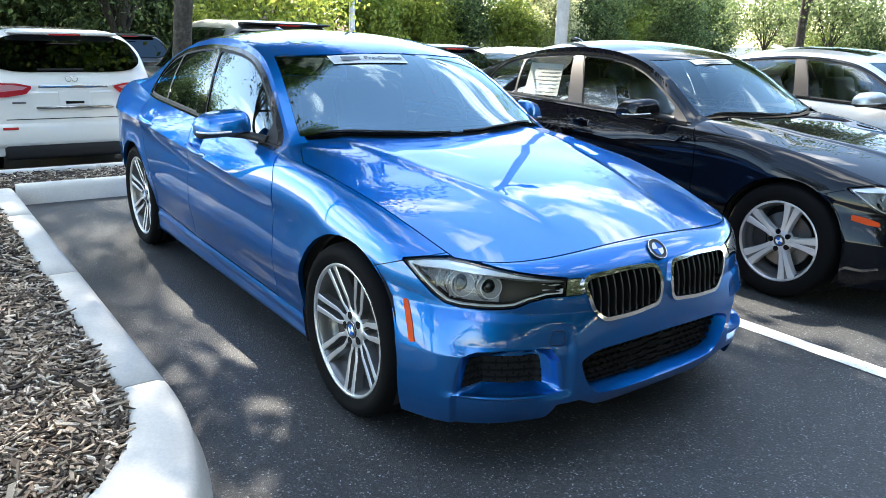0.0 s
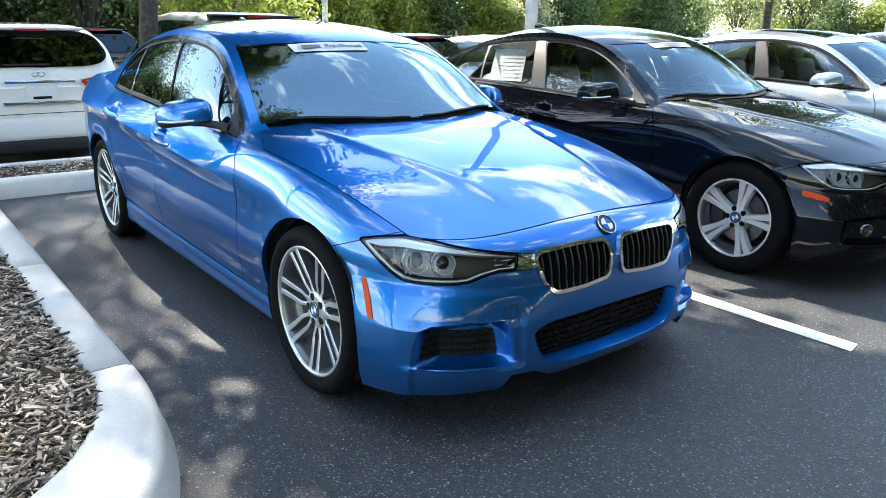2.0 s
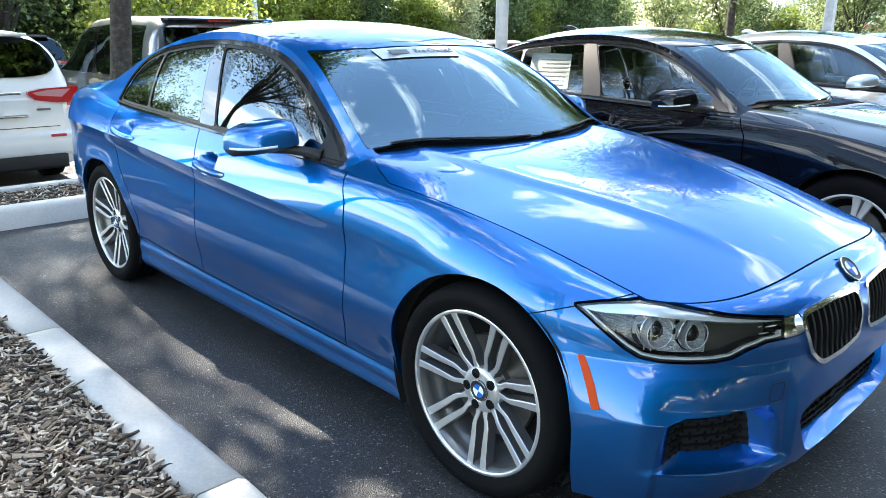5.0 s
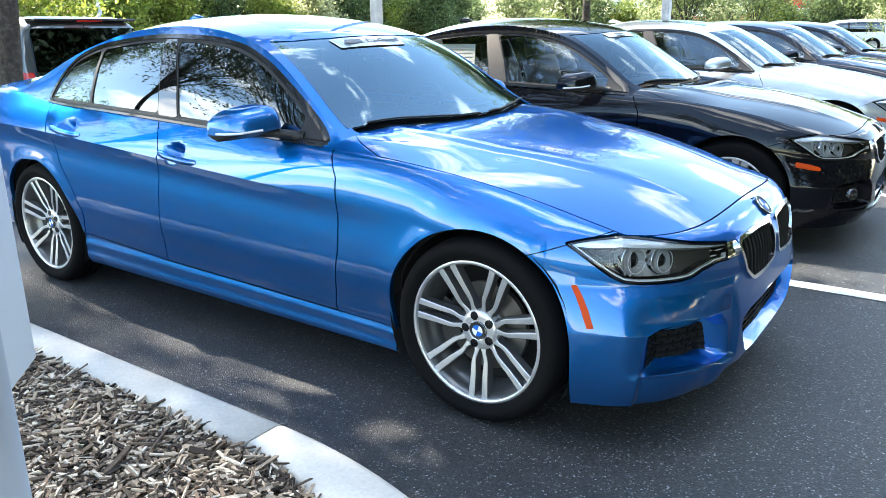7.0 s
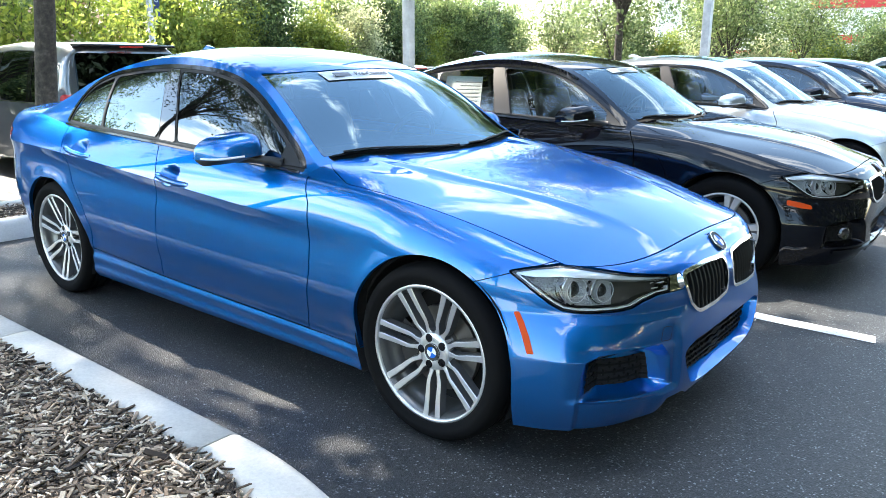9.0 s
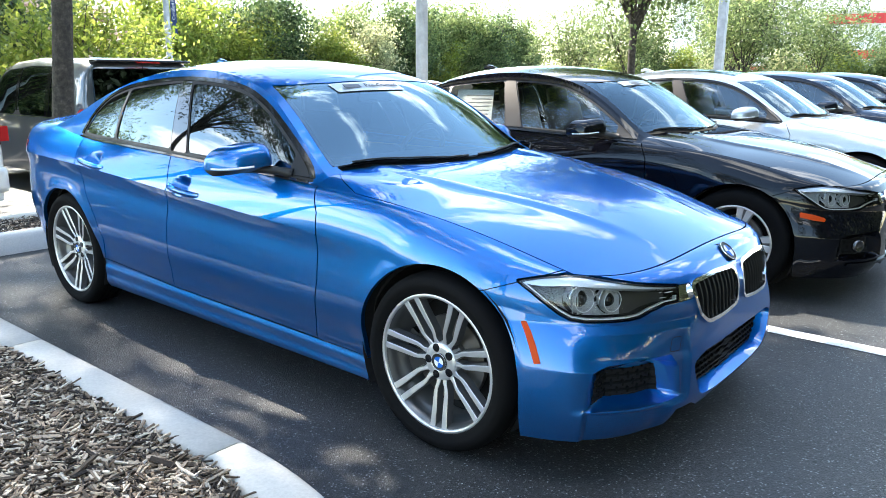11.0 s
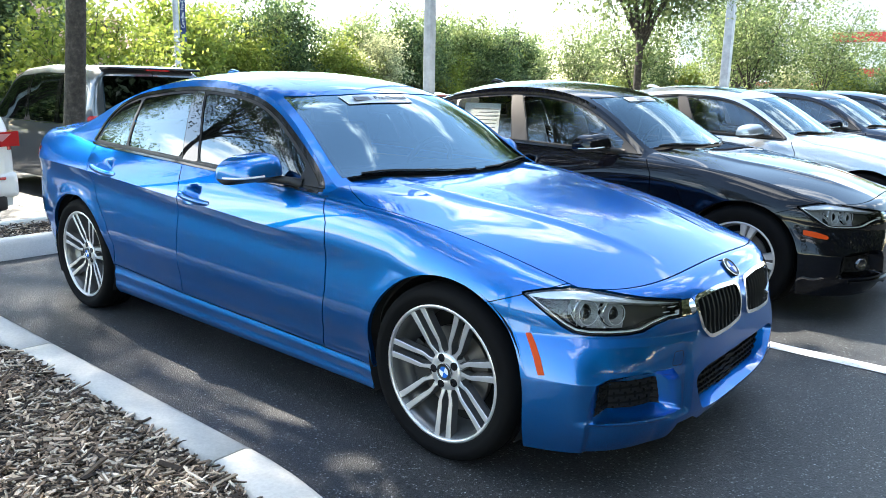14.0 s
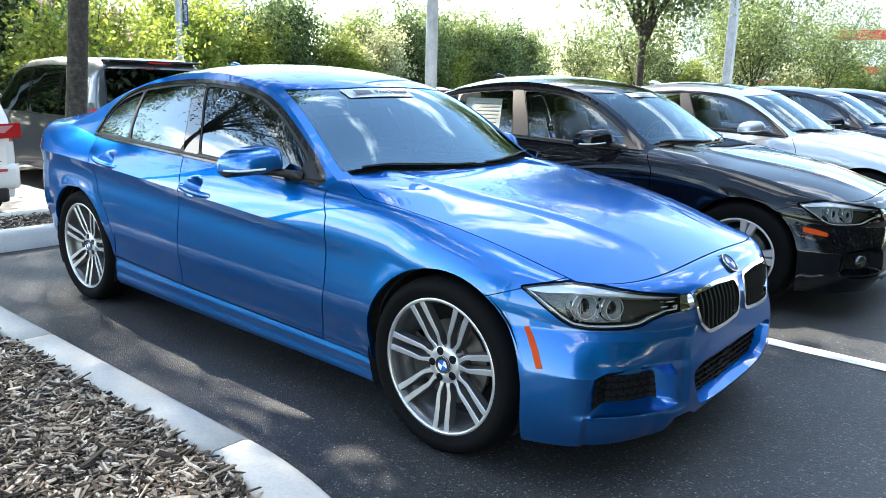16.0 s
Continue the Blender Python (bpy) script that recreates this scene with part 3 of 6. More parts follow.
# ---------------------------------------------------------------- wheels
def swept_bar(stations, hw, depth, chamfer=0.0025):
    """A bar through stations (across, radius, front): its body faces and its bright front faces."""
    verts, back, front = [], [], []
    for k, (a, r, y) in enumerate(stations):
        i, j = max(k - 1, 0), min(k + 1, len(stations) - 1)
        d = Vector((stations[j][0] - stations[i][0], stations[j][1] - stations[i][1])).normalized()
        n = Vector((d.y, -d.x))
        w = hw[k]
        for off, h in ((-w - 0.003, y - depth), (-w, y - chamfer), (-w + chamfer, y), (w - chamfer, y), (w, y - chamfer), (w + 0.003, y - depth)):
            verts.append((a + n.x * off, h, r + n.y * off))
    for k in range(len(stations) - 1):
        for m in range(5):
            q = (k * 6 + m, k * 6 + m + 1, k * 6 + 7 + m, k * 6 + 6 + m)
            (front if m in (1, 2, 3) else back).append(q)
    return verts, back, front


def two_tone(name, verts, back, front, parent, turn, dull=None, bright=None):
    ca, sa = math.cos(turn), math.sin(turn)
    verts = [(x * ca + z * sa, y, -x * sa + z * ca) for x, y, z in verts]
    ob = mesh_object(name, verts, back + front, dull or ALLOY_GREY, parent)
    ob.data.materials.append(bright or ALLOY)
    for p in ob.data.polygons[len(back):]:
        p.material_index = 1
    return ob


def roundel(parent, radius, depth, m):
    """A round badge: black ring with a bright edge and blue and white quarters."""
    e = mesh_object("badge", *lathe([(radius, 0), (radius, depth), (radius * 0.94, depth * 1.15), (radius * 0.9, depth), (radius * 0.62, depth * 1.05), (0.0001, depth * 1.1)], 32), PLASTIC, parent, "black-ringed round badge", True)
    e.matrix_local = m
    mesh_object("ring", *lathe([(radius * 1.0, depth * 0.7), (radius, depth * 1.25), (radius * 0.965, depth * 1.32), (radius * 0.95, depth * 1.05)], 32), CHROME, e, smooth=True)
    for q in range(4):
        pts = [(0, depth * 1.25, 0)] + [(radius * 0.63 * math.cos(a), depth * 1.22, radius * 0.63 * math.sin(a)) for a in np.linspace(q * math.pi / 2, (q + 1) * math.pi / 2, 8)]
        mesh_object("quarter", pts, [tuple(range(9))], BADGE_BLUE if q % 2 else WHITE, e)
    return e


BADGE_BLUE = material("badge blue", (0.01, 0.12, 0.50), 0.45, 0.0, Specular_IOR_Level=0.2)


def wheel(parent, at, style, side, spin):
    """One wheel: tyre, alloy rim with its spokes, brake disc and caliper. side +1: its face towards +y."""
    hub = new("wheel")
    hub.parent = parent
    hub.matrix_local = pose(*at) @ Matrix.Diagonal((1, side, 1, 1)) @ pose(0, 0, 0, 0, spin, 0)
    rr = 0.259 if style else 0.236
    k = rr / 0.2445
    tyre = [(rr - 0.008, 0.086), (rr + 0.001, 0.099), (rr + 0.008, 0.102), (rr + 0.016, 0.108), (rr + 0.022, 0.109), (rr + 0.024, 0.111), (0.299, 0.113), (0.308, 0.108), (0.314, 0.106), (0.322, 0.097), (0.330, 0.08), (0.334, 0.055)]
    for y in (0.04, 0.0, -0.04):
        tyre += [(0.334, y + 0.008), (0.326, y + 0.006), (0.326, y - 0.004), (0.334, y - 0.006)]
    tyre += [(0.332, -0.07), (0.318, -0.1), (0.236 * k, -0.1)]
    mesh_object("tyre", *lathe(tyre, 84), RUBBER, hub, smooth=True)
    lip = [(rr - 0.0135, 0.086), (rr - 0.013, 0.096), (rr - 0.006, 0.0985), (rr + 0.0005, 0.0965), (rr + 0.001, 0.09)]
    mesh_object("rim_lip", *lathe(lip, 84), ALLOY, hub, smooth=True)
    mesh_object("rim", *lathe([(rr - 0.0135, 0.086), (rr - 0.02, 0.078), (rr - 0.026, 0.06), (rr - 0.028, 0.03), (rr - 0.034, 0.028), (rr - 0.036, -0.09)], 84), ALLOY_BARREL, hub, smooth=True)
    disc = mesh_object("brake_disc", *lathe([(0.160, -0.012), (0.160, 0.010), (0.088, 0.011), (0.084, 0.028), (0.0001, 0.028)], 56), STEEL, hub)
    cal = mesh_object("caliper", *joined(*[(lambda q: ([v.co[:] for v in q.verts], [[v.index for v in f.verts] for f in q.faces]))(caliper_bm())]), PLASTIC, hub)
    # near-black disc added behind the spokes, painted in place of the shade there
    mesh_object("wheel_shade_back", *lathe([(0.212 * k, -0.055), (0.0001, -0.055)], 32), DARK, hub)
    if style:
        for n in range(7):
            a = 2 * math.pi * (n + 0.5) / 7
            for s in (-1, 1):
                st = [(s * a, q, 0.058 + 0.174 * (q - 0.062)) for a, q in ((0.0135, 0.062), (0.0140, 0.076), (0.0165, 0.088), (0.0225, 0.104), (0.0250, 0.120), (0.0245, 0.165), (0.0255, 0.21), (0.0275, 0.2505))]
                hw = [0.013, 0.0098, 0.0076, 0.0076, 0.0086, 0.0102, 0.0114, 0.0126]
                two_tone("spoke", *swept_bar(st, hw, 0.034), hub, a)
        two_tone_hub = lathe([(0.030, 0.064), (0.036, 0.067), (0.056, 0.0655), (0.069, 0.0625), (0.074, 0.052), (0.072, 0.01)], 48)
        mesh_object("hub", *two_tone_hub, ALLOY, hub, smooth=True)
    else:
        for n in range(5):
            a = 2 * math.pi * (n + 0.25) / 5
            for s in (-1, 1):
                st = [(s * x, r, y) for x, r, y in ((0.012, 0.045, 0.060), (0.0125, 0.085, 0.068), (0.0165, 0.13, 0.076), (0.024, 0.18, 0.083), (0.0335, 0.229, 0.089))]
                two_tone("spoke", *swept_bar(st, [0.0135, 0.0125, 0.0145, 0.018, 0.0225], 0.04, 0.004), hub, a, ALLOY_SILVER, ALLOY_SILVER)
            two_tone("spoke_web", *swept_bar([(0, 0.06, 0.060), (0, 0.13, 0.069), (0, 0.20, 0.078), (0, 0.229, 0.082)], [0.006, 0.008, 0.012, 0.014], 0.03), hub, a, ALLOY_SILVER, ALLOY_BARREL)
        mesh_object("hub", *lathe([(0.030, 0.062), (0.036, 0.066), (0.062, 0.062), (0.068, 0.03)], 40), ALLOY_SILVER, hub, smooth=True)
    for n in range(5):
        a = 2 * math.pi * (n + 0.46) / 5
        b = mesh_object("wheel_bolt", *lathe([(0.0155, 0.056), (0.0155, 0.0672), (0.0001, 0.0676)], 14), TRIM, hub)
        b.matrix_local = pose(0.053 * math.cos(a), 0, 0.053 * math.sin(a))
    roundel(hub, 0.0335, 0.006, pose(0, 0.0645, 0) @ pose(0, 0, 0, 0, -spin + 18, 0))
    return hub


def caliper_bm():
    bm = bmesh.new()
    steps = 8
    for y in (-0.02, 0.03):
        for r in (0.105, 0.185):
            for i in range(steps + 1):
                a = math.radians(150 + 60 * i / steps)
                bm.verts.new((r * math.cos(a), y, r * math.sin(a)))
    bm.verts.ensure_lookup_table()
    v, n = bm.verts, steps + 1
    for i in range(steps):
        bm.faces.new((v[i], v[i + 1], v[n + i + 1], v[n + i]))
        bm.faces.new((v[2 * n + i], v[3 * n + i], v[3 * n + i + 1], v[2 * n + i + 1]))
        bm.faces.new((v[n + i], v[n + i + 1], v[3 * n + i + 1], v[3 * n + i]))
        bm.faces.new((v[i], v[2 * n + i], v[2 * n + i + 1], v[i + 1]))
    bm.verts.index_update()
    return bm


# ---------------------------------------------------------------- the saloon
def alpha(p):
    return np.degrees(np.arctan2(np.abs(p[:, 1]), p[:, 0] + 0.25))


A = 0.0135
HEADLIGHT = [(a * A, z) for a, z in ((55.2, 0.690), (51, 0.705), (46.1, 0.716), (43, 0.7125), (38.9, 0.701), (33.5, 0.684), (28.3, 0.671), (24.6, 0.662), (25.2, 0.616), (28.3, 0.616), (31.5, 0.602), (33.9, 0.583), (36.1, 0.577), (40, 0.574), (43.5, 0.574), (46, 0.580), (48, 0.599), (50.6, 0.633), (53, 0.664))]
RECESS = [(a * A, z) for a, z in ((44.0, 0.282), (43.6, 0.36), (42.6, 0.418), (40.2, 0.438), (34, 0.450), (27.6, 0.448), (25.6, 0.40), (25.0, 0.34), (24.6, 0.292), (28, 0.289), (33, 0.290), (39, 0.288))]
INTAKE = rounded([(-0.5, 0.425), (0.33, 0.420), (0.410, 0.395), (0.380, 0.32), (0.330, 0.256), (0.2, 0.240), (0.0, 0.234), (-0.5, 0.234)], 0.03)
KIDNEY = rounded([(0.388, 0.640), (0.364, 0.666), (0.19, 0.674), (0.036, 0.666), (0.018, 0.60), (0.032, 0.524), (0.17, 0.511), (0.310, 0.510), (0.356, 0.552)], 0.03)
MARKER_SPORT = [(0.340, 0.562), (0.357, 0.564), (0.380, 0.533), (0.404, 0.492), (0.428, 0.438), (0.408, 0.435), (0.384, 0.487), (0.362, 0.528)]
MARKER_PLAIN = [(0.360, 0.560), (0.44, 0.546), (0.495, 0.53), (0.495, 0.510), (0.44, 0.516), (0.366, 0.530)]
DOOR_FRONT = line([0.2, 0.29, 0.54, 0.655, 0.815, 0.905, 1.0], [-0.665, -0.66, -0.598, -0.593, -0.602, -0.655, -0.72])
DOOR_MID = line([0.2, 0.297, 0.378, 0.62, 0.82, 0.956, 1.1], [-1.755, -1.746, -1.731, -1.695, -1.662, -1.735, -1.80])
DOOR_REAR = line([0.2, 0.336, 0.46, 0.58, 0.70, 0.826, 0.965, 1.05], [-2.44, -2.427, -2.39, -2.435, -2.515, -2.55, -2.72, -2.80])
SILL_LINE = line([-0.37, -0.66, -1.76, -2.43], [0.262, 0.266, 0.292, 0.330])
DLO = [(-2.80, 0.9), (-2.795, 0.99), (-2.75, 1.073), (-2.70, 1.150), (-2.613, 1.228), (-2.406, 1.284), (-2.05, 1.318), (-1.814, 1.327), (-1.52, 1.314), (-1.315, 1.280), (-1.145, 1.214), (-0.995, 1.130), (-0.852, 1.038), (-0.672, 0.908), (-0.66, 0.8)]
DLO = rounded(DLO, 0.14, 4)
SCREEN = [(-0.69, 0.70), (-0.645, 0.60), (-0.56, 0.38), (-0.515, 0.18), (-0.505, -0.4), (-1.05, -0.4), (-1.06, 0.15), (-1.10, 0.34), (-1.17, 0.49), (-1.235, 0.572)]
BOTTOM = line([0.0, 0.22, 0.30, 0.345, 0.39, 0.485, 0.505, 0.54, 0.7, 0.9], [0.186, 0.189, 0.200, 0.224, 0.246, 0.248, 0.194, 0.180, 0.172, 0.165])
HEAD_SHELL = material("headlamp grey housing", (0.14, 0.135, 0.13), 0.25, 0.6)
LAMP_CLEAR = pane_material("headlamp clear lens", (0.95, 0.96, 0.96), 1.45)
LAMP_CHROME = material("headlamp reflector", (0.90, 0.92, 0.94), 0.12, 0.5)
bump(LAMP_CHROME, node(LAMP_CHROME, "ShaderNodeTexVoronoi", Scale=26.0), "Distance", 0.9, 0.02)
MESH_BLACK = material("black plastic mesh", (0.006, 0.006, 0.006), 0.55, 0.0, Specular_IOR_Level=0.12)
LAMP_BROW = material("bright lamp trim", (0.72, 0.76, 0.80), 0.16, 0.55)
SLAT_BLACK = material("black grille plastic", (0.008, 0.008, 0.008), 0.35, 0.0, Specular_IOR_Level=0.3)
LED = material("white light guide", (0.82, 0.84, 0.86), 0.25, 0.0)


def head_field(p, c):
    return np.where(c[:, 0] < 0.85, inside_polygon(HEADLIGHT, ROUND_ZONE)(p, c), 1.0)


def screen_base(y):
    """The line at which the windscreen meets the bonnet, as x over y."""
    return np.interp(np.abs(y), [0, 0.18, 0.38, 0.60, 0.70], [-0.505, -0.515, -0.56, -0.645, -0.69])


def mirror_housing(parent, paint, s):
    """A door mirror: painted cap, black lower shell and arm, glass at its back, white repeater strip."""
    def sweep(t):
        """Half depth, top and place of the housing at t from -1 (door side) to 1 (outer end)."""
        return 0.130 * max(1 - abs(t) ** 4.0, 0) ** 0.5, 0.062 * max(1 - abs(t) ** 3.6, 0) ** 0.6 * (1.0 - 0.14 * t), -1.055 - 0.055 * t, 0.925 + 0.108 * t

    def shell(low, high):
        verts, faces, nu, nv = [], [], 26, 12
        for i in range(nu + 1):
            t = math.sin(math.pi * (i / nu - 0.5))
            d, h, x0, y = sweep(t)
            for j in range(nv + 1):
                b = low + (high - low) * j / nv
                if b >= 0:
                    x, z = d * max(math.cos(b * math.pi / 2), 0) ** 0.42, -0.028 + (h + 0.028) * math.sin(b * math.pi / 2) ** 0.95 if h > 0 else -0.028
                else:
                    x, z = d * (1 + b * 0.55), -0.028 + 0.026 * b * min(1, d / 0.08)
                verts.append((x0 + x, s * y, 0.996 + z - 0.012 * t))
        n = nv + 1
        for i in range(nu):
            for j in range(nv):
                q = (i * n + j, (i + 1) * n + j, (i + 1) * n + j + 1, i * n + j + 1)
                faces.append(q if s > 0 else q[::-1])
        return verts, faces

    cap = mesh_object("mirror_cap", *shell(0.0, 1.0), paint, parent, smooth=True)
    mesh_object("lower_shell", *shell(-1.0, 0.0), PLASTIC, cap, "matt black lower shell", True)
    pts = [(-1.05 - 0.055 * math.sin(a), s * (0.925 + 0.088 * math.sin(a)), 1.003 + 0.036 * math.cos(a)) for a in np.linspace(0, 2 * math.pi, 20, endpoint=False)]
    mesh_object("mirror_glass", pts, [tuple(range(20))], CHROME, cap)
    strip = [(x0 + d * 0.995 + 0.002, s * (y + 0.002), 0.974 - 0.012 * t) for t in np.linspace(-0.05, 0.97, 12) for d, h, x0, y in (sweep(t),)]
    mesh_object("repeater", *tube(strip, 0.0045, 6), LED, cap, "white indicator repeater strip")
    arm = tube([(-0.84, s * 0.79, 0.940), (-0.88, s * 0.82, 0.950), (-0.95, s * 0.86, 0.957), (-1.01, s * 0.90, 0.960)], [0.022, 0.018, 0.018, 0.022], 10)
    mesh_object("mirror_arm", *arm, PLASTIC, cap, smooth=True)
    return cap


def door_handle(parent, paint, s, x0, z0, x1, z1, y):
    pts = []
    for t in np.linspace(0, 1, 9):
        out = 0.028 * math.sin(math.pi * t) ** 0.5 if 0 < t < 1 else 0.0
        pts.append((x0 + (x1 - x0) * t, s * (y + out), z0 + (z1 - z0) * t))
    v, f = tube(pts, [0.012, 0.015, 0.0155, 0.015, 0.0145, 0.0145, 0.015, 0.014, 0.012], 10)
    v = [(p[0], p[1], p[2]) for p in v]
    return mesh_object("door_handle", v, f, paint, parent, smooth=True)


def seat(parent, x, y):
    part("seat", box_bm((0.5, 0.5, 0.16), (x, y, 0.52), 0.06), SEAT, parent, "dark leather car seat", True)
    part("seat_back", box_bm((0.14, 0.48, 0.60), (x - 0.30, y, 0.84), 0.06, pose(0, 0, 0, 0, -18, 0)), SEAT, parent, "", True)
    part("headrest", box_bm((0.10, 0.26, 0.17), (x - 0.43, y, 1.17), 0.05, pose(0, 0, 0, 0, -12, 0)), SEAT, parent, "", True)


def shoulder(sheet):
    """The sharp shoulder of the sports bumper: below it, between intake and wheel, the skin is drawn in down to the duct's blade."""
    a, z = alpha(sheet.p), sheet.p[:, 2]
    w = smooth01((a - 22.6) / 1.8) * (1 - smooth01((a - 41.0) / 6.0)) * (sheet.c[:, 0] < 0.85)
    line_z = np.interp(a, [22, 25, 30, 36, 44], [0.515, 0.528, 0.534, 0.535, 0.532])
    d = 0.016 * w * np.clip((line_z - z) / 0.075, 0, 1) * smooth01((z - 0.268) / 0.03)
    lip = smooth01((44.4 - a) / 1.2) * smooth01((a - 27.0) / 4.0) * (sheet.c[:, 0] < 0.85)
    d = d + 0.013 * lip * smooth01((0.284 - z) / 0.012)
    return Sheet(sheet.p - sheet.n * d[:, None], sheet.n, sheet.f, sheet.c).renormal(d > 1e-5)


def sedan(name, at, turn, paint, label, side_glass, front_glass, style=1, columns=80, trim=None):
    car = thing(name, at, label, "car", "parked saloons", turn)
    flank = flank_sheet(columns, int(columns * 0.8), 20)
    arch = lambda ax, lo, hi: lambda p, c: np.where((c[:, 0] > lo) & (c[:, 0] < hi), np.minimum(np.hypot(p[:, 0] - ax, p[:, 2] - 0.34) - 0.362, np.maximum(np.abs(p[:, 0] - ax) - 0.362, p[:, 2] - 0.34)), 1.0)
    arches = either(arch(0.0, 0.4, 1.5), arch(-2.81, 1.5, 2.8))
    head = head_field
    front = lambda p, c: np.where(c[:, 0] < 0.85, BOTTOM(np.abs(p[:, 1])) - p[:, 2], -1.0)
    g = 0.0033
    shell = flank.cut(arches).keep(front)
    flank_low, shell_low = flank, shell
    if columns > 70:
        flank = shoulder(flank_sheet(180, 100, 44, True))
        shell = flank.cut(arches).keep(front)
    seam = lambda p, c: np.maximum((0.182 - p[:, 0]) * 1.0, p[:, 2] - (0.636 + (p[:, 0] - 0.182) * 0.36))
    sill = lambda p, c: np.maximum(p[:, 2] - SILL_LINE(p[:, 0]), np.maximum(p[:, 0] + 0.30, -2.5 - p[:, 0]))
    d1, d2, d3 = (lambda p, c: p[:, 0] - DOOR_FRONT(p[:, 2])), (lambda p, c: p[:, 0] - DOOR_MID(p[:, 2])), (lambda p, c: p[:, 0] - DOOR_REAR(p[:, 2]))
    recess, intake, kidney = inside_polygon(RECESS, ROUND_ZONE), inside_polygon(INTAKE, YZ), inside_polygon(KIDNEY, YZ)
    zone = lambda f: (lambda p, c: np.where(c[:, 0] < 0.85, f(p, c), 1.0))
    recess, intake, kidney = zone(recess), zone(intake), zone(kidney)
    marker = inside_polygon(MARKER_SPORT if style else MARKER_PLAIN, XZ)
    marker_zone = lambda p, c: np.where((c[:, 0] < 0.97) & (c[:, 0] > 0.3), marker(p, c), 1.0)
    rear_lamp = lambda p, c: np.where(c[:, 0] > 2.15, np.maximum(np.abs(p[:, 2] - 0.865) - 0.075, np.maximum(p[:, 0] + 3.38, 0.42 - p[:, 1])), 1.0)

    bumper = shell.keep(seam).cut(grown(head, 0.006)).cut(recess).cut(intake).cut(kidney)
    fender = shell_low.cut(grown(seam, g)).cut(grown(head, 0.006)).keep(lambda p, c: -(p[:, 0] - DOOR_FRONT(p[:, 2])) + g).cut(grown(sill, g))
    front_door = shell_low.keep(lambda p, c: d1(p, c) + g).keep(lambda p, c: -d2(p, c) + g).cut(grown(sill, 0.006))
    rear_door = shell_low.keep(lambda p, c: d2(p, c) + g).keep(lambda p, c: -d3(p, c) + g).cut(grown(sill, 0.006))
    quarter = shell_low.keep(lambda p, c: d3(p, c) + g).cut(grown(sill, g)).cut(grown(rear_lamp, 0.003))
    skirt = shell_low.keep(sill)

    def cupped(sheet, x, z, half, high):
        d = np.clip(1 - np.hypot((sheet.p[:, 0] - x) / half, (sheet.p[:, 2] - z) / high), 0, 1)
        return Sheet(sheet.p - sheet.n * (0.048 * smooth01(d * 1.7))[:, None], sheet.n, sheet.f, sheet.c).renormal(d > 0)

    front_door, rear_door = cupped(front_door, -1.555, 0.832, 0.07, 0.05), cupped(rear_door, -2.43, 0.888, 0.07, 0.05)
    a_of = alpha

    def sunk(sheet, field, depth, wall):
        d = np.clip(-field(sheet.p, sheet.c) / wall, 0, 1) * depth(sheet)
        q = sheet.p - sheet.n * d[:, None]
        n = sheet.n.copy()
        return Sheet(q, n, sheet.f, sheet.c).renormal()

    pocket_depth = lambda s: 0.006 + 0.075 * smooth01((43.6 - a_of(s.p)) / 4.5) * (1 - smooth01((29.0 - a_of(s.p)) / 4.6))
    pocket_raw = shell.keep(recess)
    pocket = sunk(pocket_raw, recess, pocket_depth, 0.014)
    grille_area = lambda p, c: np.maximum.reduce([a_of(p) - 41.6 - (0.40 - p[:, 2]) * 9, 27.9 - a_of(p) - (0.40 - p[:, 2]) * 6, p[:, 2] - 0.402, 0.303 - p[:, 2]])
    vent = sunk(shell.keep(recess).keep(grille_area), recess, lambda s: pocket_depth(s) - 0.004, 0.014)
    throat_raw = shell.keep(intake)
    throat = sunk(throat_raw, intake, lambda s: 0.085, 0.012)
    mesh_zone = lambda p, c: intake(p, c) + 0.014
    bars = either(lambda p, c: np.abs((p[:, 2] / 0.026) % 1 - 0.5) * 0.026 - 0.0035, lambda p, c: np.abs((p[:, 1] / 0.034 + 0.5 * np.floor(p[:, 2] / 0.026)) % 1 - 0.5) * 0.034 - 0.003)
    bare = lambda s: Sheet(s.p - s.n * 0.06, s.n, s.f, s.c)
    fine = flank
    lens = fine.keep(head)
    brow = lambda p, c: np.maximum(head(p, c) + 0.002, np.interp(a_of(p), [24, 30, 38, 46, 51, 55], [0.655, 0.665, 0.678, 0.686, 0.680, 0.684]) - p[:, 2])
    guide = lambda p, c: (p[:, 2] - np.interp(a_of(p), [24, 28, 33, 46, 50, 54], [0.634, 0.64, 0.625, 0.62, 0.65, 0.69]))
    chrome_link = zone(inside_polygon([(0.370, 0.660), (0.380, 0.612), (0.48, 0.612), (0.445, 0.662)], YZ))
    bumper = bumper.cut(grown(both_of(chrome_link, not_in(kidney), not_in(grown(head, 0.006))), 0.002))
    link = flank.keep(both_of(chrome_link, not_in(grown(kidney, 0.0)), not_in(grown(head, 0.004))))
    ring = flank.keep(kidney).cut(grown(kidney, -0.013))
    slot = flank.keep(grown(kidney, -0.008))
    nose = flank.keep(lambda p, c: np.where(c[:, 0] < 0.6, 0.45 - p[:, 2], 1.0))
    front_x = lambda y, z: float(nose.p[np.argsort((nose.p[:, 1] - y) ** 2 + (nose.p[:, 2] - z) ** 2)[:3], 0].mean()) - 0.004
    jet = zone(inside_polygon(rounded([(0.455, 0.50), (0.50, 0.503), (0.515, 0.455), (0.462, 0.45)], 0.012), YZ))

    hood = bonnet_sheet()
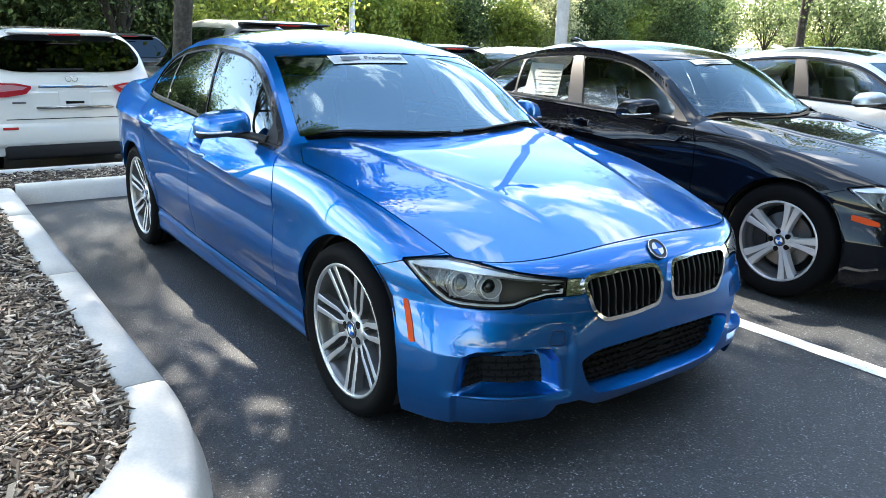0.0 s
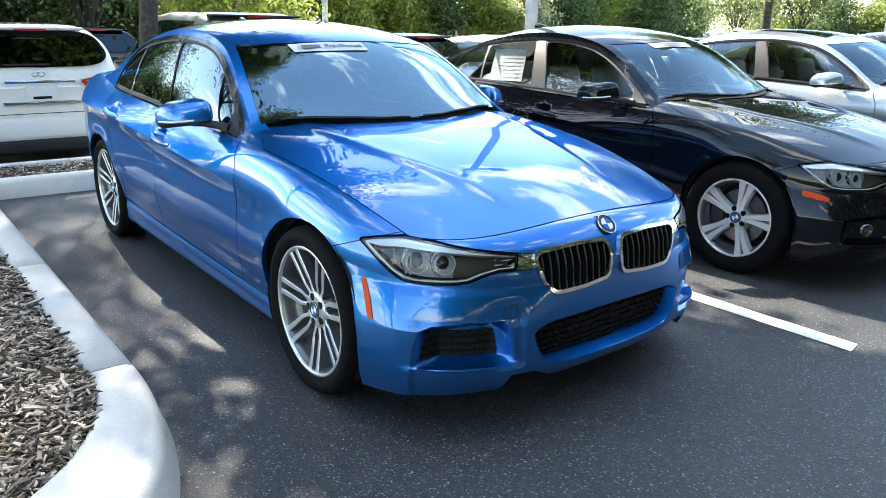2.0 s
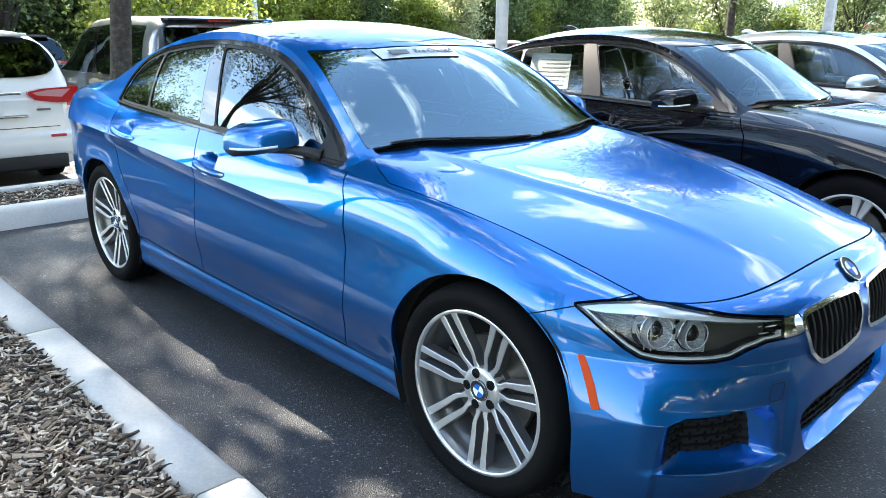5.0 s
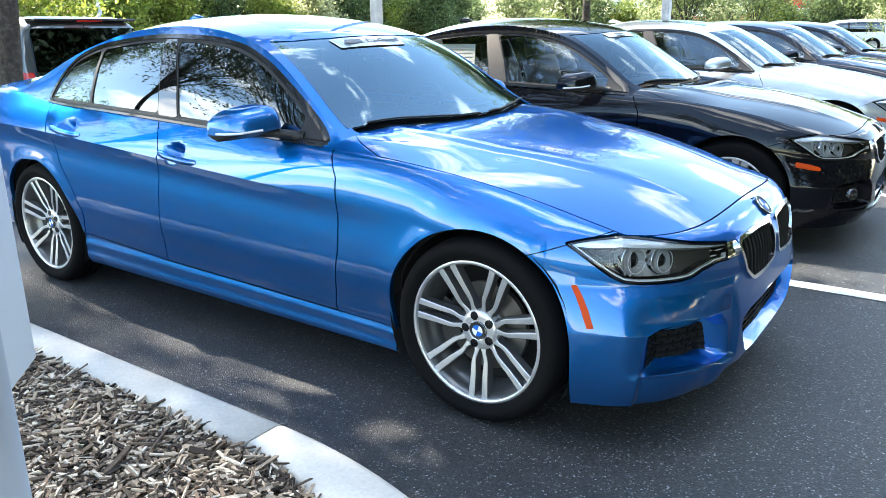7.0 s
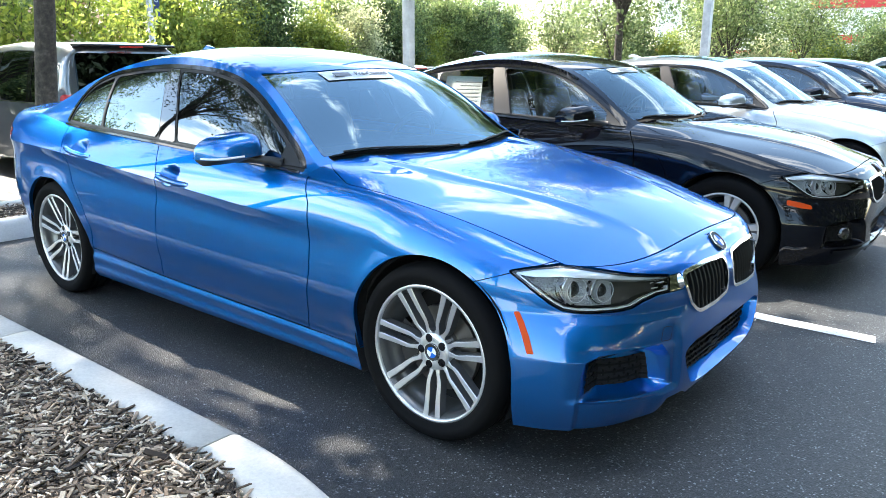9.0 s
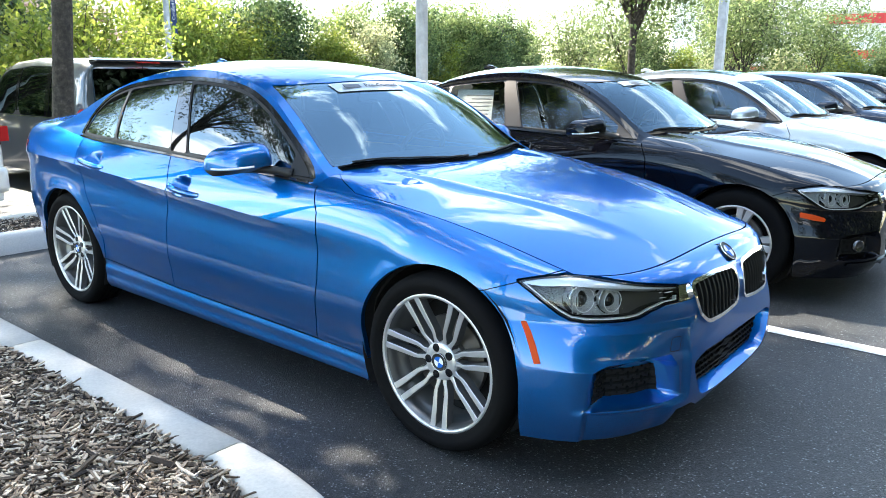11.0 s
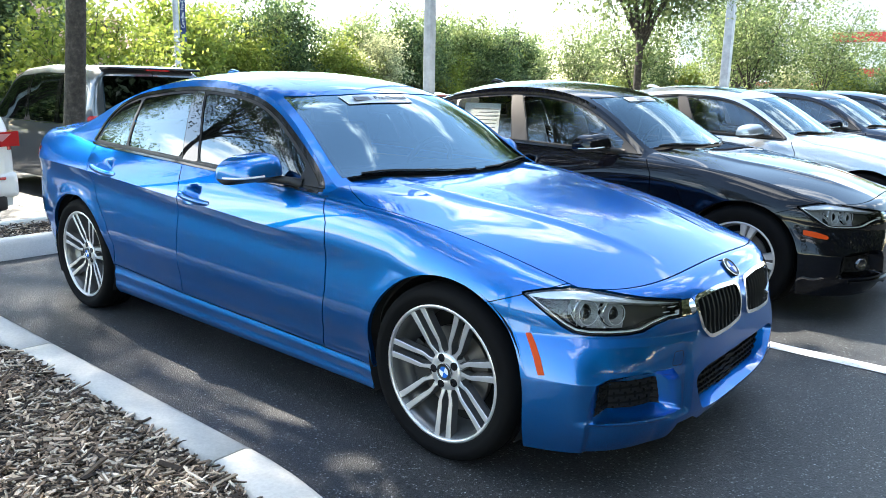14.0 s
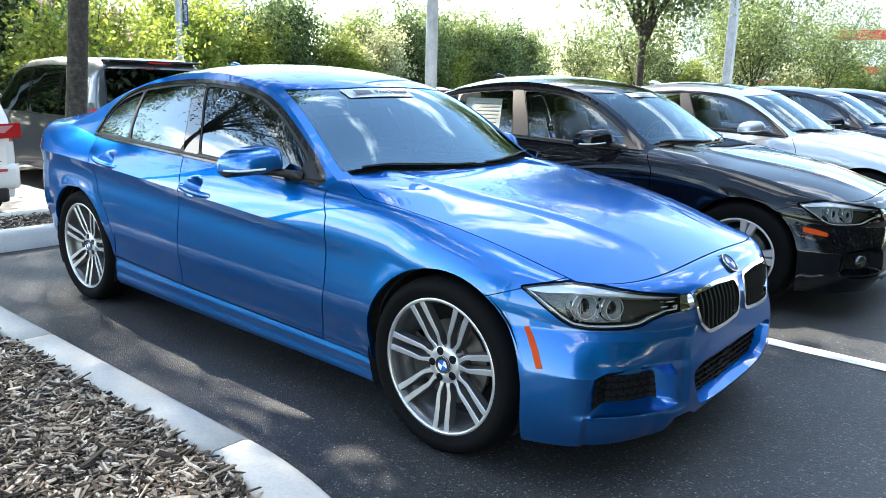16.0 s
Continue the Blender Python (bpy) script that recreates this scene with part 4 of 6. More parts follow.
    rear_cut = lambda p, c: np.maximum.reduce([screen_base(p[:, 1]) + 0.012 - p[:, 0], np.abs(p[:, 1]) - np.interp(p[:, 0], [-0.66, -0.62, -0.57, -0.48, -0.38], [0.69, 0.725, 0.757, 0.793, 0.83])])
    nose_edge = lambda p, c: p[:, 0] - (FX + (0.645 - FX) * np.maximum(1 - np.clip(np.abs(p[:, 1]) / EDGE_Y(FX), 0, 1) ** 4.2, 0) ** (1 / 4.2)) + 0.006
    hood_panel = hood.keep(grown(rear_cut, -0.0022)).keep(lambda p, c: np.abs(p[:, 1]) - EDGE_Y(np.minimum(p[:, 0], 0.46)) + 0.005).keep(nose_edge)
    fender_top = hood.cut(grown(rear_cut, 0.0022))
    cowl_top = fender_top.keep(lambda p, c: np.maximum(np.abs(p[:, 1]) - 0.695, screen_base(p[:, 1]) - 0.05 - p[:, 0]))
    fender_top = fender_top.keep(lambda p, c: np.maximum(0.695 - np.abs(p[:, 1]), -0.78 - p[:, 0]))
    top, side = cabin_sheets()
    screen_in = inside_polygon(SCREEN, XY)
    screen = lambda p, c: screen_in(p * (1, 1, 1), c)
    sun_roof = lambda p, c: np.maximum(np.abs(p[:, 0] + 1.66) - 0.35, np.abs(p[:, 1]) - 0.42)
    rear_screen = lambda p, c: np.maximum.reduce([p[:, 0] + 2.66 + 0.10 * (p[:, 1] / 0.6) ** 2, -3.24 - p[:, 0], np.abs(p[:, 1]) - RAIL_Y(p[:, 0]) + 0.055])
    cowl_zone = lambda p, c: np.maximum.reduce([-p[:, 0] - 0.70, -screen(p, c), np.abs(p[:, 1]) - 0.69])
    roof = top.cut(grown(screen, 0.003)).cut(grown(sun_roof, 0.003)).cut(grown(rear_screen, 0.003)).cut(cowl_zone).keep(lambda p, c: p[:, 0] + 0.60)
    dlo = inside_polygon(DLO, XZ)
    sash = lambda p, c: np.maximum.reduce([grown(dlo, -0.0)(p, c), EDGE_Z(p[:, 0]) + 0.008 - p[:, 2]])
    pillar_b = lambda p, c: np.maximum(np.interp(p[:, 2], [0.95, 1.12, 1.32], [-1.75, -1.797, -1.878]) - p[:, 0], p[:, 0] - np.interp(p[:, 2], [0.95, 1.12, 1.32], [-1.592, -1.657, -1.772]))
    divider = lambda p, c: np.abs(p[:, 0] - np.interp(p[:, 2], [0.97, 1.29], [-2.338, -2.39])) - 0.012
    mirror_foot = lambda p, c: np.maximum(-p[:, 0] - 0.86, p[:, 2] - 1.03)
    glass_all = both_of(grown(sash, -0.024), not_in(pillar_b), not_in(divider), not_in(mirror_foot))
    rail_paint = side.cut(sash).keep(lambda p, c: p[:, 0] + 0.60)
    black_sash = side.keep(sash).cut(glass_all)
    trunk_u = 2 + np.linspace(0.0, 1.0, 40)
    xt, yt, zt = edge_point(trunk_u)
    w = np.linspace(1, 0, 16)
    ytt = yt[:, None] * w
    xtt = np.broadcast_to(xt[:, None], ytt.shape)
    ztt = zt[:, None] + (0.05 * (1 - w ** 2))[None] * smooth01((-xt - 2.75) / 0.5)[:, None]
    trunk = Sheet.grid(np.stack([xtt, ytt, ztt], -1), np.stack([xtt, ytt], -1)).keep(lambda p, c: p[:, 0] + 3.18)

    for m in (False, True):
        s = -1 if m else 1
        bump = bumper.link("front_bumper", paint, car, m, 0.03)
        pocket.link("air_duct", paint, bump, m, 0.0)
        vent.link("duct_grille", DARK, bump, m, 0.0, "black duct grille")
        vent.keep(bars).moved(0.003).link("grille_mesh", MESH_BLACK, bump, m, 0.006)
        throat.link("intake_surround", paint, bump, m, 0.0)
        # near-black sheet that paints the shade behind the intake mesh
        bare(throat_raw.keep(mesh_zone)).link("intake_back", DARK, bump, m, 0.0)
        bare(throat_raw.keep(both_of(mesh_zone, bars))).moved(0.012).link("intake_mesh", MESH_BLACK, bump, m, 0.01, "black mesh of the lower intake")
        lamp = lens.link("headlight", LAMP_CLEAR, car, m, 0.0, "clear headlamp with two round projectors")
        lamp.visible_shadow = False
        fine.keep(grown(head, 0.012)).moved(-0.07).link("lamp_housing", HEAD_SHELL, lamp, m, 0.0)
        lens.cut(grown(head, -0.0045)).moved(-0.001).link("lamp_gasket", TRIM, lamp, m, 0.06)
        lens.keep(brow).moved(-0.004).link("lamp_brow", LAMP_BROW, lamp, m, 0.03, "bright upper trim")
        lens.keep(grown(head, -0.0045)).cut(grown(head, -0.0085)).keep(guide).moved(-0.004).link("light_guide", LED, lamp, m, 0.012, "white light guide")
        lens.keep(both_of(grown(head, -0.01), lambda p, c: 36.6 - a_of(p))).moved(-0.045).link("indicator_reflector", LAMP_CHROME, lamp, m, 0.0)
        for aa, rr_, zz in ((42.6, 0.043, 0.636), (37.6, 0.038, 0.632)):
            i = np.argmin((a_of(lens.p) - aa) ** 2 * A * A + (lens.p[:, 2] - zz) ** 2)
            c0, n0 = Vector(lens.p[i] * (1, s, 1)), Vector((0.93, 0.36 * s, 0.06)).normalized()
            basis = n0.to_track_quat("Y", "Z").to_matrix().to_4x4()
            pr = mesh_object("projector", *lathe([(rr_ * 0.98, -0.06), (rr_ * 0.98, -0.012), (rr_ * 0.82, -0.006), (rr_ * 0.74, -0.02), (rr_ * 0.70, -0.05)], 28), LAMP_CHROME, lamp, "chrome-ringed projector", True)
            pr.matrix_local = Matrix.Translation(c0 - n0 * 0.03) @ basis
            ringp = [(rr_ * 0.93 * math.cos(t), 0.0, rr_ * 0.93 * math.sin(t)) for t in np.linspace(math.radians(-235), math.radians(55), 24)]
            mesh_object("bezel", *lathe([(rr_ * 1.22, -0.05), (rr_ * 1.20, -0.018), (rr_ * 1.13, -0.014), (rr_ * 1.06, -0.024), (rr_ * 1.03, -0.06)], 28), CHROME, pr, "bright bezel", True)
            mesh_object("halo", *tube(ringp, 0.0015, 6), LED, pr, smooth=True)
            mesh_object("lens", *lathe([(rr_ * 0.70, -0.04), (rr_ * 0.6, -0.02), (rr_ * 0.35, -0.008), (0.0001, -0.004)], 24), TRIM, pr, smooth=True)
        for aa in (44.7, 45.6, 48.2):
            lens.keep(grown(head, -0.016)).keep(lambda p, c: a_of(p) - aa - 0.10).keep(lambda p, c: aa - 0.10 - a_of(p)).moved(-0.014).link("reflector_fin", LAMP_CHROME, lamp, m, 0.02)
        for zz in (0.648, 0.632):
            lens.keep(both_of(grown(head, -0.006), lambda p, c: np.abs(p[:, 2] - zz - (a_of(p) - 26) * 0.0012) - 0.0017, lambda p, c: a_of(p) - 29.2)).moved(-0.006).link("light_bar", LED, lamp, m, 0.004)
        ringob = ring.moved(0.010).link("kidney_frame", CHROME, car, m, 0.035, "chrome surround of the grille")
        # near-black sheet that paints the shade behind the slats
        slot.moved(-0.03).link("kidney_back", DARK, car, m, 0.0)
        for y in np.arange(0.048, 0.375, 0.033):
            zs = [z for z in np.linspace(0.50, 0.68, 37) if kidney(np.array([[0.7, y, z]]), np.array([[0.1, 0.0]]))[0] < -0.009]
            if len(zs) > 4:
                zz = np.linspace(zs[0], zs[-1], 9)
                xx = [front_x(y, z) for z in zz]
                vs = [(x + dx, s * (y + dy), z) for x, z in zip(xx, zz) for dx, dy in ((0.0, -0.0022), (0.004, 0.0), (0.0, 0.0022), (-0.035, 0.004), (-0.035, -0.004))]
                fs = [(k * 5 + a, k * 5 + (a + 1) % 5, k * 5 + 5 + (a + 1) % 5, k * 5 + 5 + a) for k in range(8) for a in range(5)]
                mesh_object("slat", vs, fs, SLAT_BLACK, ringob)
        link.moved(-0.002).link("chrome_bridge", CHROME, car, m, 0.01, "chrome piece between lamp and grille")
        flank.keep(marker_zone).moved(0.003).link("side_marker", AMBER, car, m, 0.006, "amber side reflector")
        flank.keep(jet).cut(grown(jet, -0.0022)).moved(0.0006).link("washer_cover", DARK, bump, m, 0.0)
        if not style:
            i = np.argmin((a_of(flank.p) - 36.5) ** 2 * A * A + (flank.p[:, 2] - 0.37) ** 2)
            fog = mesh_object("fog_lamp", *lathe([(0.036, -0.02), (0.035, 0.004), (0.029, 0.005), (0.026, -0.006), (0.0001, -0.002)], 24), SATIN, bump, "round fog lamp", True)
            fog.matrix_local = Matrix.Translation(Vector(flank.p[i] * (1, s, 1))) @ Vector((0.86, 0.5 * s, 0.0)).to_track_quat("Y", "Z").to_matrix().to_4x4()
            flank.keep(zone(lambda p, c: np.maximum.reduce([np.abs(p[:, 2] - 0.262) - 0.009, a_of(p) - 40.0]))).moved(0.012).link("lower_lip", TRIM, bump, m, 0.012, "gloss black lower lip")
        fender.link("fender", paint, car, m, 0.02)
        fender_top.link("fender_top", paint, car, m, 0.0)
        skirt.link("side_skirt", paint, car, m, 0.02)
        quarter.link("rear_quarter", paint, car, m, 0.02)
        flank_low.keep(rear_lamp).link("tail_light", RED_LENS, car, m, 0.02, "red tail lamp")
        for kind, sheet in (("front_door", front_door), ("rear_door", rear_door)):
            door = sheet.link(kind, paint, car, m, 0.02)
            x0, x1, y0 = ((-1.655, -1.405, 0.884), (-2.555, -2.295, 0.884))[kind == "rear_door"]
            z0, z1 = ((0.826, 0.799), (0.885, 0.856))[kind == "rear_door"]
            door_handle(door, paint, s, x0, z0, x1, z1, y0)
            lo, hi = ((-1.75, -0.5), (-2.9, -1.62))[kind == "rear_door"]
            panes = side.keep(both_of(glass_all, lambda p, c: np.maximum(lo - p[:, 0], p[:, 0] - hi)))
            if kind == "rear_door":
                panes.keep(lambda p, c: p[:, 0] + 2.36).moved(-0.004).link("quarter_glass", side_glass, door, m, 0.0).visible_shadow = False
                panes = panes.keep(lambda p, c: -2.36 - p[:, 0])
            panes.moved(-0.006).link("window", side_glass, door, m, 0.0).visible_shadow = False
        strip = side.keep(lambda p, c: np.maximum(p[:, 2] - EDGE_Z(p[:, 0]) - 0.010, np.maximum(p[:, 0] + 0.72, -2.80 - p[:, 0])))
        strip.moved(0.005).link("waist_strip", trim or GLOSS_TRIM, car, m, 0.006, "waist trim under the windows")
        side.keep(grown(sash, 0.006)).cut(grown(sash, -0.013)).keep(lambda p, c: EDGE_Z(p[:, 0]) + 0.02 - p[:, 2]).moved(0.004).link("window_trim", GLOSS_TRIM, car, m, 0.008, "dark gloss window trim")
        black_sash.moved(-0.002).link("window_surround", PLASTIC, car, m, 0.0, "black window surround and middle pillar")
        side.keep(both_of(grown(pillar_b, -0.009), grown(sash, -0.016))).moved(0.001).link("pillar_cover", PILLAR if style else PILLAR_SATIN, car, m, 0.003, "dark middle pillar")
        rail_paint.link("roof_side", paint, car, m, 0.0)
        roof.link("roof", paint, car, m, 0.006)
        scr = top.keep(screen).moved(-0.003).link("windscreen", front_glass, car, m, 0.0)
        scr.visible_shadow = False
        top.keep(grown(screen, 0.004)).cut(grown(screen, -0.018)).moved(-0.006).link("screen_border", TRIM, car, m, 0.0, "black border round the windscreen")
        top.keep(sun_roof).moved(-0.001).link("sunroof", TINTED, car, m, 0.0, "dark glass sunroof")
        top.keep(sun_roof).moved(-0.03).link("sunroof_blind", DARK, car, m, 0.0)
        top.keep(rear_screen).moved(-0.002).link("rear_window", side_glass, car, m, 0.0).visible_shadow = False
        hood_panel.link("bonnet", paint, car, m, 0.012)
        hood.moved(-0.03).link("bonnet_frame", DARK, car, m, 0.0)
        cowl_top.moved(-0.006).link("cowl_panel", PLASTIC, car, m, 0.0)
        trunk.link("boot_lid", paint, car, m, 0.004)
        mirror_housing(car, paint, s)
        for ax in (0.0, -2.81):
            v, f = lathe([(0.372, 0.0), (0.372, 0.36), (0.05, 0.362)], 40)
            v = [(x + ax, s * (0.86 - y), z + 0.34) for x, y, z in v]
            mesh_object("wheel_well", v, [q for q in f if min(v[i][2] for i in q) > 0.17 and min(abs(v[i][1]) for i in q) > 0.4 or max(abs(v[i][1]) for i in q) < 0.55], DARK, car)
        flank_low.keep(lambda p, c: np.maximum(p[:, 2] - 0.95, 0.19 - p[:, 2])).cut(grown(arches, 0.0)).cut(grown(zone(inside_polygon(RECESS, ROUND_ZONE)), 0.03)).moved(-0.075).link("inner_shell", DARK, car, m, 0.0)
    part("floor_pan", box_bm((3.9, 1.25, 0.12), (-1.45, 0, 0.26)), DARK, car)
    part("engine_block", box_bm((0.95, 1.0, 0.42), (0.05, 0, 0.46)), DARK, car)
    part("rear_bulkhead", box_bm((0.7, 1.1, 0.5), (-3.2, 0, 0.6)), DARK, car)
    part("cabin_floor", box_bm((2.5, 1.5, 0.06), (-1.7, 0, 0.36)), SEAT, car)
    part("door_cards", box_bm((2.3, 0.05, 0.5), (-1.75, 0.76, 0.66)), SEAT, car)
    part("door_cards", box_bm((2.3, 0.05, 0.5), (-1.75, -0.76, 0.66)), SEAT, car)
    part("dashboard", box_bm((0.5, 1.34, 0.30), (-0.93, 0, 0.80), 0.09), SEAT, car, "dark dashboard", True)
    for y in (-0.37, 0.37):
        seat(car, -1.55, y)
    part("rear_bench", box_bm((0.5, 1.25, 0.16), (-2.35, 0, 0.55), 0.06), SEAT, car, "", True)
    part("rear_backrest", box_bm((0.16, 1.25, 0.60), (-2.66, 0, 0.82), 0.06, pose(0, 0, 0, 0, -22, 0)), SEAT, car, "", True)
    part("parcel_shelf", box_bm((0.5, 1.2, 0.04), (-2.95, 0, 0.98)), SEAT, car)
    wheel_ring = [(0, 0.185 * math.cos(t), 0.185 * math.sin(t)) for t in np.linspace(0, 2 * math.pi, 28)]
    sw = mesh_object("steering_wheel", *joined(tube(wheel_ring, 0.016, 8), tube([(0, -0.18, 0), (0, 0.18, 0)], 0.02, 6), tube([(0, 0, 0), (0, 0, -0.18)], 0.02, 6)), SEAT, car, smooth=True)
    sw.matrix_local = pose(-1.16, 0.37, 0.90, 0, 22, 0)
    part("rear_view_mirror", box_bm((0.03, 0.22, 0.06), (-1.14, 0.0, 1.24), 0.015), TRIM, car)
    for y0, y1, x0, x1 in ((-0.62, -0.02, -0.665, -0.50), (0.06, 0.60, -0.50, -0.635)):
        pts = []
        for t in np.linspace(0, 1, 10):
            y = y0 + (y1 - y0) * t
            x = float(screen_base(abs(y))) - 0.004
            z = float(RAIL_Z(x) + (ROOF_Z(x) - RAIL_Z(x)) * (1 - (abs(y) / float(RAIL_Y(x))) ** 2.2)) + 0.003
            pts.append((x, y, z))
        mesh_object("wiper", *tube(pts, 0.0042, 6), PLASTIC, car, "black wiper arm with blade")
    mid = nose.p[:, 1] < 1e-3
    i = np.argmin(np.where(mid, np.abs(nose.p[:, 2] - 0.703), 9))
    n0 = Vector((abs(nose.n[i][0]), 0, abs(nose.n[i][2]))).normalized()
    roundel(car, 0.041, 0.006, Matrix.Translation(Vector((nose.p[i][0], 0, nose.p[i][2])) + n0 * 0.001) @ n0.to_track_quat("Y", "Z").to_matrix().to_4x4())
    fin = [(-2.36, 0, 1.395), (-2.42, 0, 1.412), (-2.47, 0, 1.422), (-2.51, 0, 1.41)]
    mesh_object("roof_aerial", *tube(fin, [0.01, 0.018, 0.018, 0.012], 8), paint, car, smooth=True)
    for x in (0.0, -2.81):
        for s in (1, -1):
            wheel(car, (x, s * 0.768, 0.333), style, s, 4 if x else -3)
    return car


GLOSS_TRIM = material("dark gloss window trim", (0.012, 0.012, 0.013), 0.3, 0.0, Coat_Weight=1.0, Coat_Roughness=0.06, Coat_IOR=1.5, Specular_IOR_Level=0.0)
PILLAR_SATIN = material("satin brown pillar", (0.055, 0.047, 0.043), 0.4, 0.2)
PILLAR = material("gloss black pillar", (0.006, 0.006, 0.007), 0.3, 0.0, Coat_Weight=1.0, Coat_Roughness=0.01, Coat_IOR=1.85, Specular_IOR_Level=0.0)
STICKER = material("white window sticker", (0.80, 0.80, 0.78), 0.5)
BANNER = material("thin white film", (0.46, 0.50, 0.52), 0.3, 0.0, Coat_Weight=1.0)
PRINT = material("grey print", (0.12, 0.13, 0.15), 0.6)
BLUE_CAR = sedan("sedan", (0, 0, 0), 0, BLUE, "shiny metallic blue saloon car parked beside the kerb", TINTED, SMOKED)
BLACK_CAR = sedan("sedan", (0.085, 2.746, 0), 1.65, BLACK_PAINT, "glossy black saloon car", CLEARPANE, PALE_PANE, 0, 60)
sedan("sedan", (0.22, 5.58, 0), 1.0, SILVER, "pale silver saloon car", CLEARPANE, PALE_PANE, 0, 50)
sedan("sedan", (0.30, 8.35, 0), 1.0, NAVY, "dark navy saloon car in the row", CLEARPANE, PALE_PANE, 0, 40)
sedan("sedan", (0.40, 11.1, 0), 1.0, NAVY, "dark navy saloon car at the end of the row", CLEARPANE, PALE_PANE, 0, 40)


def screen_point(x, y, lift=0.0):
    """A point on the saloon's windscreen over the plan."""
    rail = float(RAIL_Y(x))
    return Vector((x + lift * 0.55, y, float(RAIL_Z(x) + (ROOF_Z(x) - RAIL_Z(x)) * (1 - (abs(y) / rail) ** 2.2)) + lift * 0.83))


def screen_banner(car, y0, y1, x0, x1, words):
    """A paper strip along the top of the windscreen."""
    n, verts, faces = 14, [], []
    for i in range(n + 1):
        y = y0 + (y1 - y0) * i / n
        bow = -0.35 * y * y
        for x in (x0 + bow, x1 + bow):
            verts.append(screen_point(x, y, 0.002))
    for i in range(n):
        faces.append((2 * i, 2 * i + 1, 2 * i + 3, 2 * i + 2))
    strip = mesh_object("windscreen_banner", verts, faces, BANNER, car, "white strip with grey lettering", True)
    if words:
        xm, ym = (x0 + x1) / 2, y0 + (y1 - y0) * 0.68
        c = screen_point(xm - 0.35 * ym * ym, ym, 0.004)
        right = (screen_point(xm - 0.35 * (ym + 0.1) ** 2, ym + 0.1) - screen_point(xm - 0.35 * (ym - 0.1) ** 2, ym - 0.1)).normalized()
        up = (screen_point(x0 - 0.02, ym) - screen_point(x1 + 0.02, ym)).normalized()
        out = right.cross(up).normalized()
        m = Matrix((right, out.cross(right), out)).transposed().to_4x4()
        text_mesh("lettering", words, 0.044, PRINT, strip, Matrix.Translation(c) @ m)
        yb = y0 + (y1 - y0) * 0.25
        cb = screen_point(xm - 0.35 * yb * yb, yb, 0.004)
        bar = part("print_bar", box_bm((0.10, 0.034, 0.002)), PRINT, strip)
        bar.matrix_local = Matrix.Translation(cb) @ m


def text_mesh(name, words, size, mat, parent, m):
    cu = bpy.data.curves.new(name, "FONT")
    cu.body, cu.size, cu.align_x, cu.align_y, cu.extrude = words, size, "CENTER", "CENTER", 0.001
    tmp = bpy.data.objects.new(name, cu)
    scene.collection.objects.link(tmp)
    me = bpy.data.meshes.new_from_object(tmp.evaluated_get(bpy.context.evaluated_depsgraph_get()))
    bpy.data.objects.remove(tmp)
    me.materials.clear()
    me.materials.append(mat)
    ob = new(name, me)
    ob.parent = parent
    ob.matrix_local = m
    return ob


screen_banner(BLUE_CAR, -0.36, 0.04, -1.046, -0.968, "Pre-Owned")
screen_banner(BLACK_CAR, -0.34, 0.05, -1.046, -0.985, "")
for k in range(2):
    bar = part("print_bar", box_bm((0.24, 0.012, 0.002)), PRINT, BLACK_CAR)
    bar.matrix_local = Matrix.Translation(screen_point(-1.028 + 0.026 * k, -0.145, 0.004)) @ pose(0, 0, 0, 0, 32, 0) @ pose(0, 0, 0, 0, 0, 90)
paper = mesh_object("price_sheet", [(-1.93, -0.735, 1.0), (-2.30, -0.728, 1.0), (-2.32, -0.635, 1.235), (-1.97, -0.640, 1.235)], [(0, 1, 2, 3)], STICKER, BLACK_CAR, "white printed sheet inside the rear door window")
for k in range(7):
    z = 1.02 + 0.028 * k
    y = -0.7345 + 0.41 * (z - 1.0) - 0.006
    mesh_object("print_bar", [(-1.97, y, z), (-2.22 + 0.03 * (k % 3), y, z), (-2.22 + 0.03 * (k % 3), y + 0.003, z + 0.007), (-1.97, y + 0.003, z + 0.007)], [(0, 1, 2, 3)], PRINT, paper)

# ---------------------------------------------------------------- mulch beds
def bark_material():
    m = material("bark mulch", rough=0.9)
    geo = place(m)
    tone = ramp(m, geo, "Random Per Island", [(0.0, (0.018, 0.013, 0.010)), (0.28, (0.06, 0.042, 0.029)), (0.50, (0.21, 0.15, 0.105)), (0.78, (0.47, 0.37, 0.27)), (1.0, (0.72, 0.63, 0.52))])
    fine = ramp(m, grain(m, 300, 3), "Fac", [(0.3, (0.7, 0.7, 0.7)), (0.7, (1.2, 1.2, 1.2))])
    wire(m, mixed(m, tone, "Color", fine, "Color"), "Result", shader(m), "Base Color")
    return m


def soil_material():
    m = material("dark mulch bed", rough=0.95)
    r = ramp(m, grain(m, 55, 6), "Fac", [(0.3, (0.012, 0.009, 0.007)), (0.7, (0.075, 0.055, 0.04))])
    wire(m, r, "Color", shader(m), "Base Color")
    bump(m, grain(m, 40, 6), "Fac", 1.0, 0.02)
    return m


BARK, SOIL = bark_material(), soil_material()


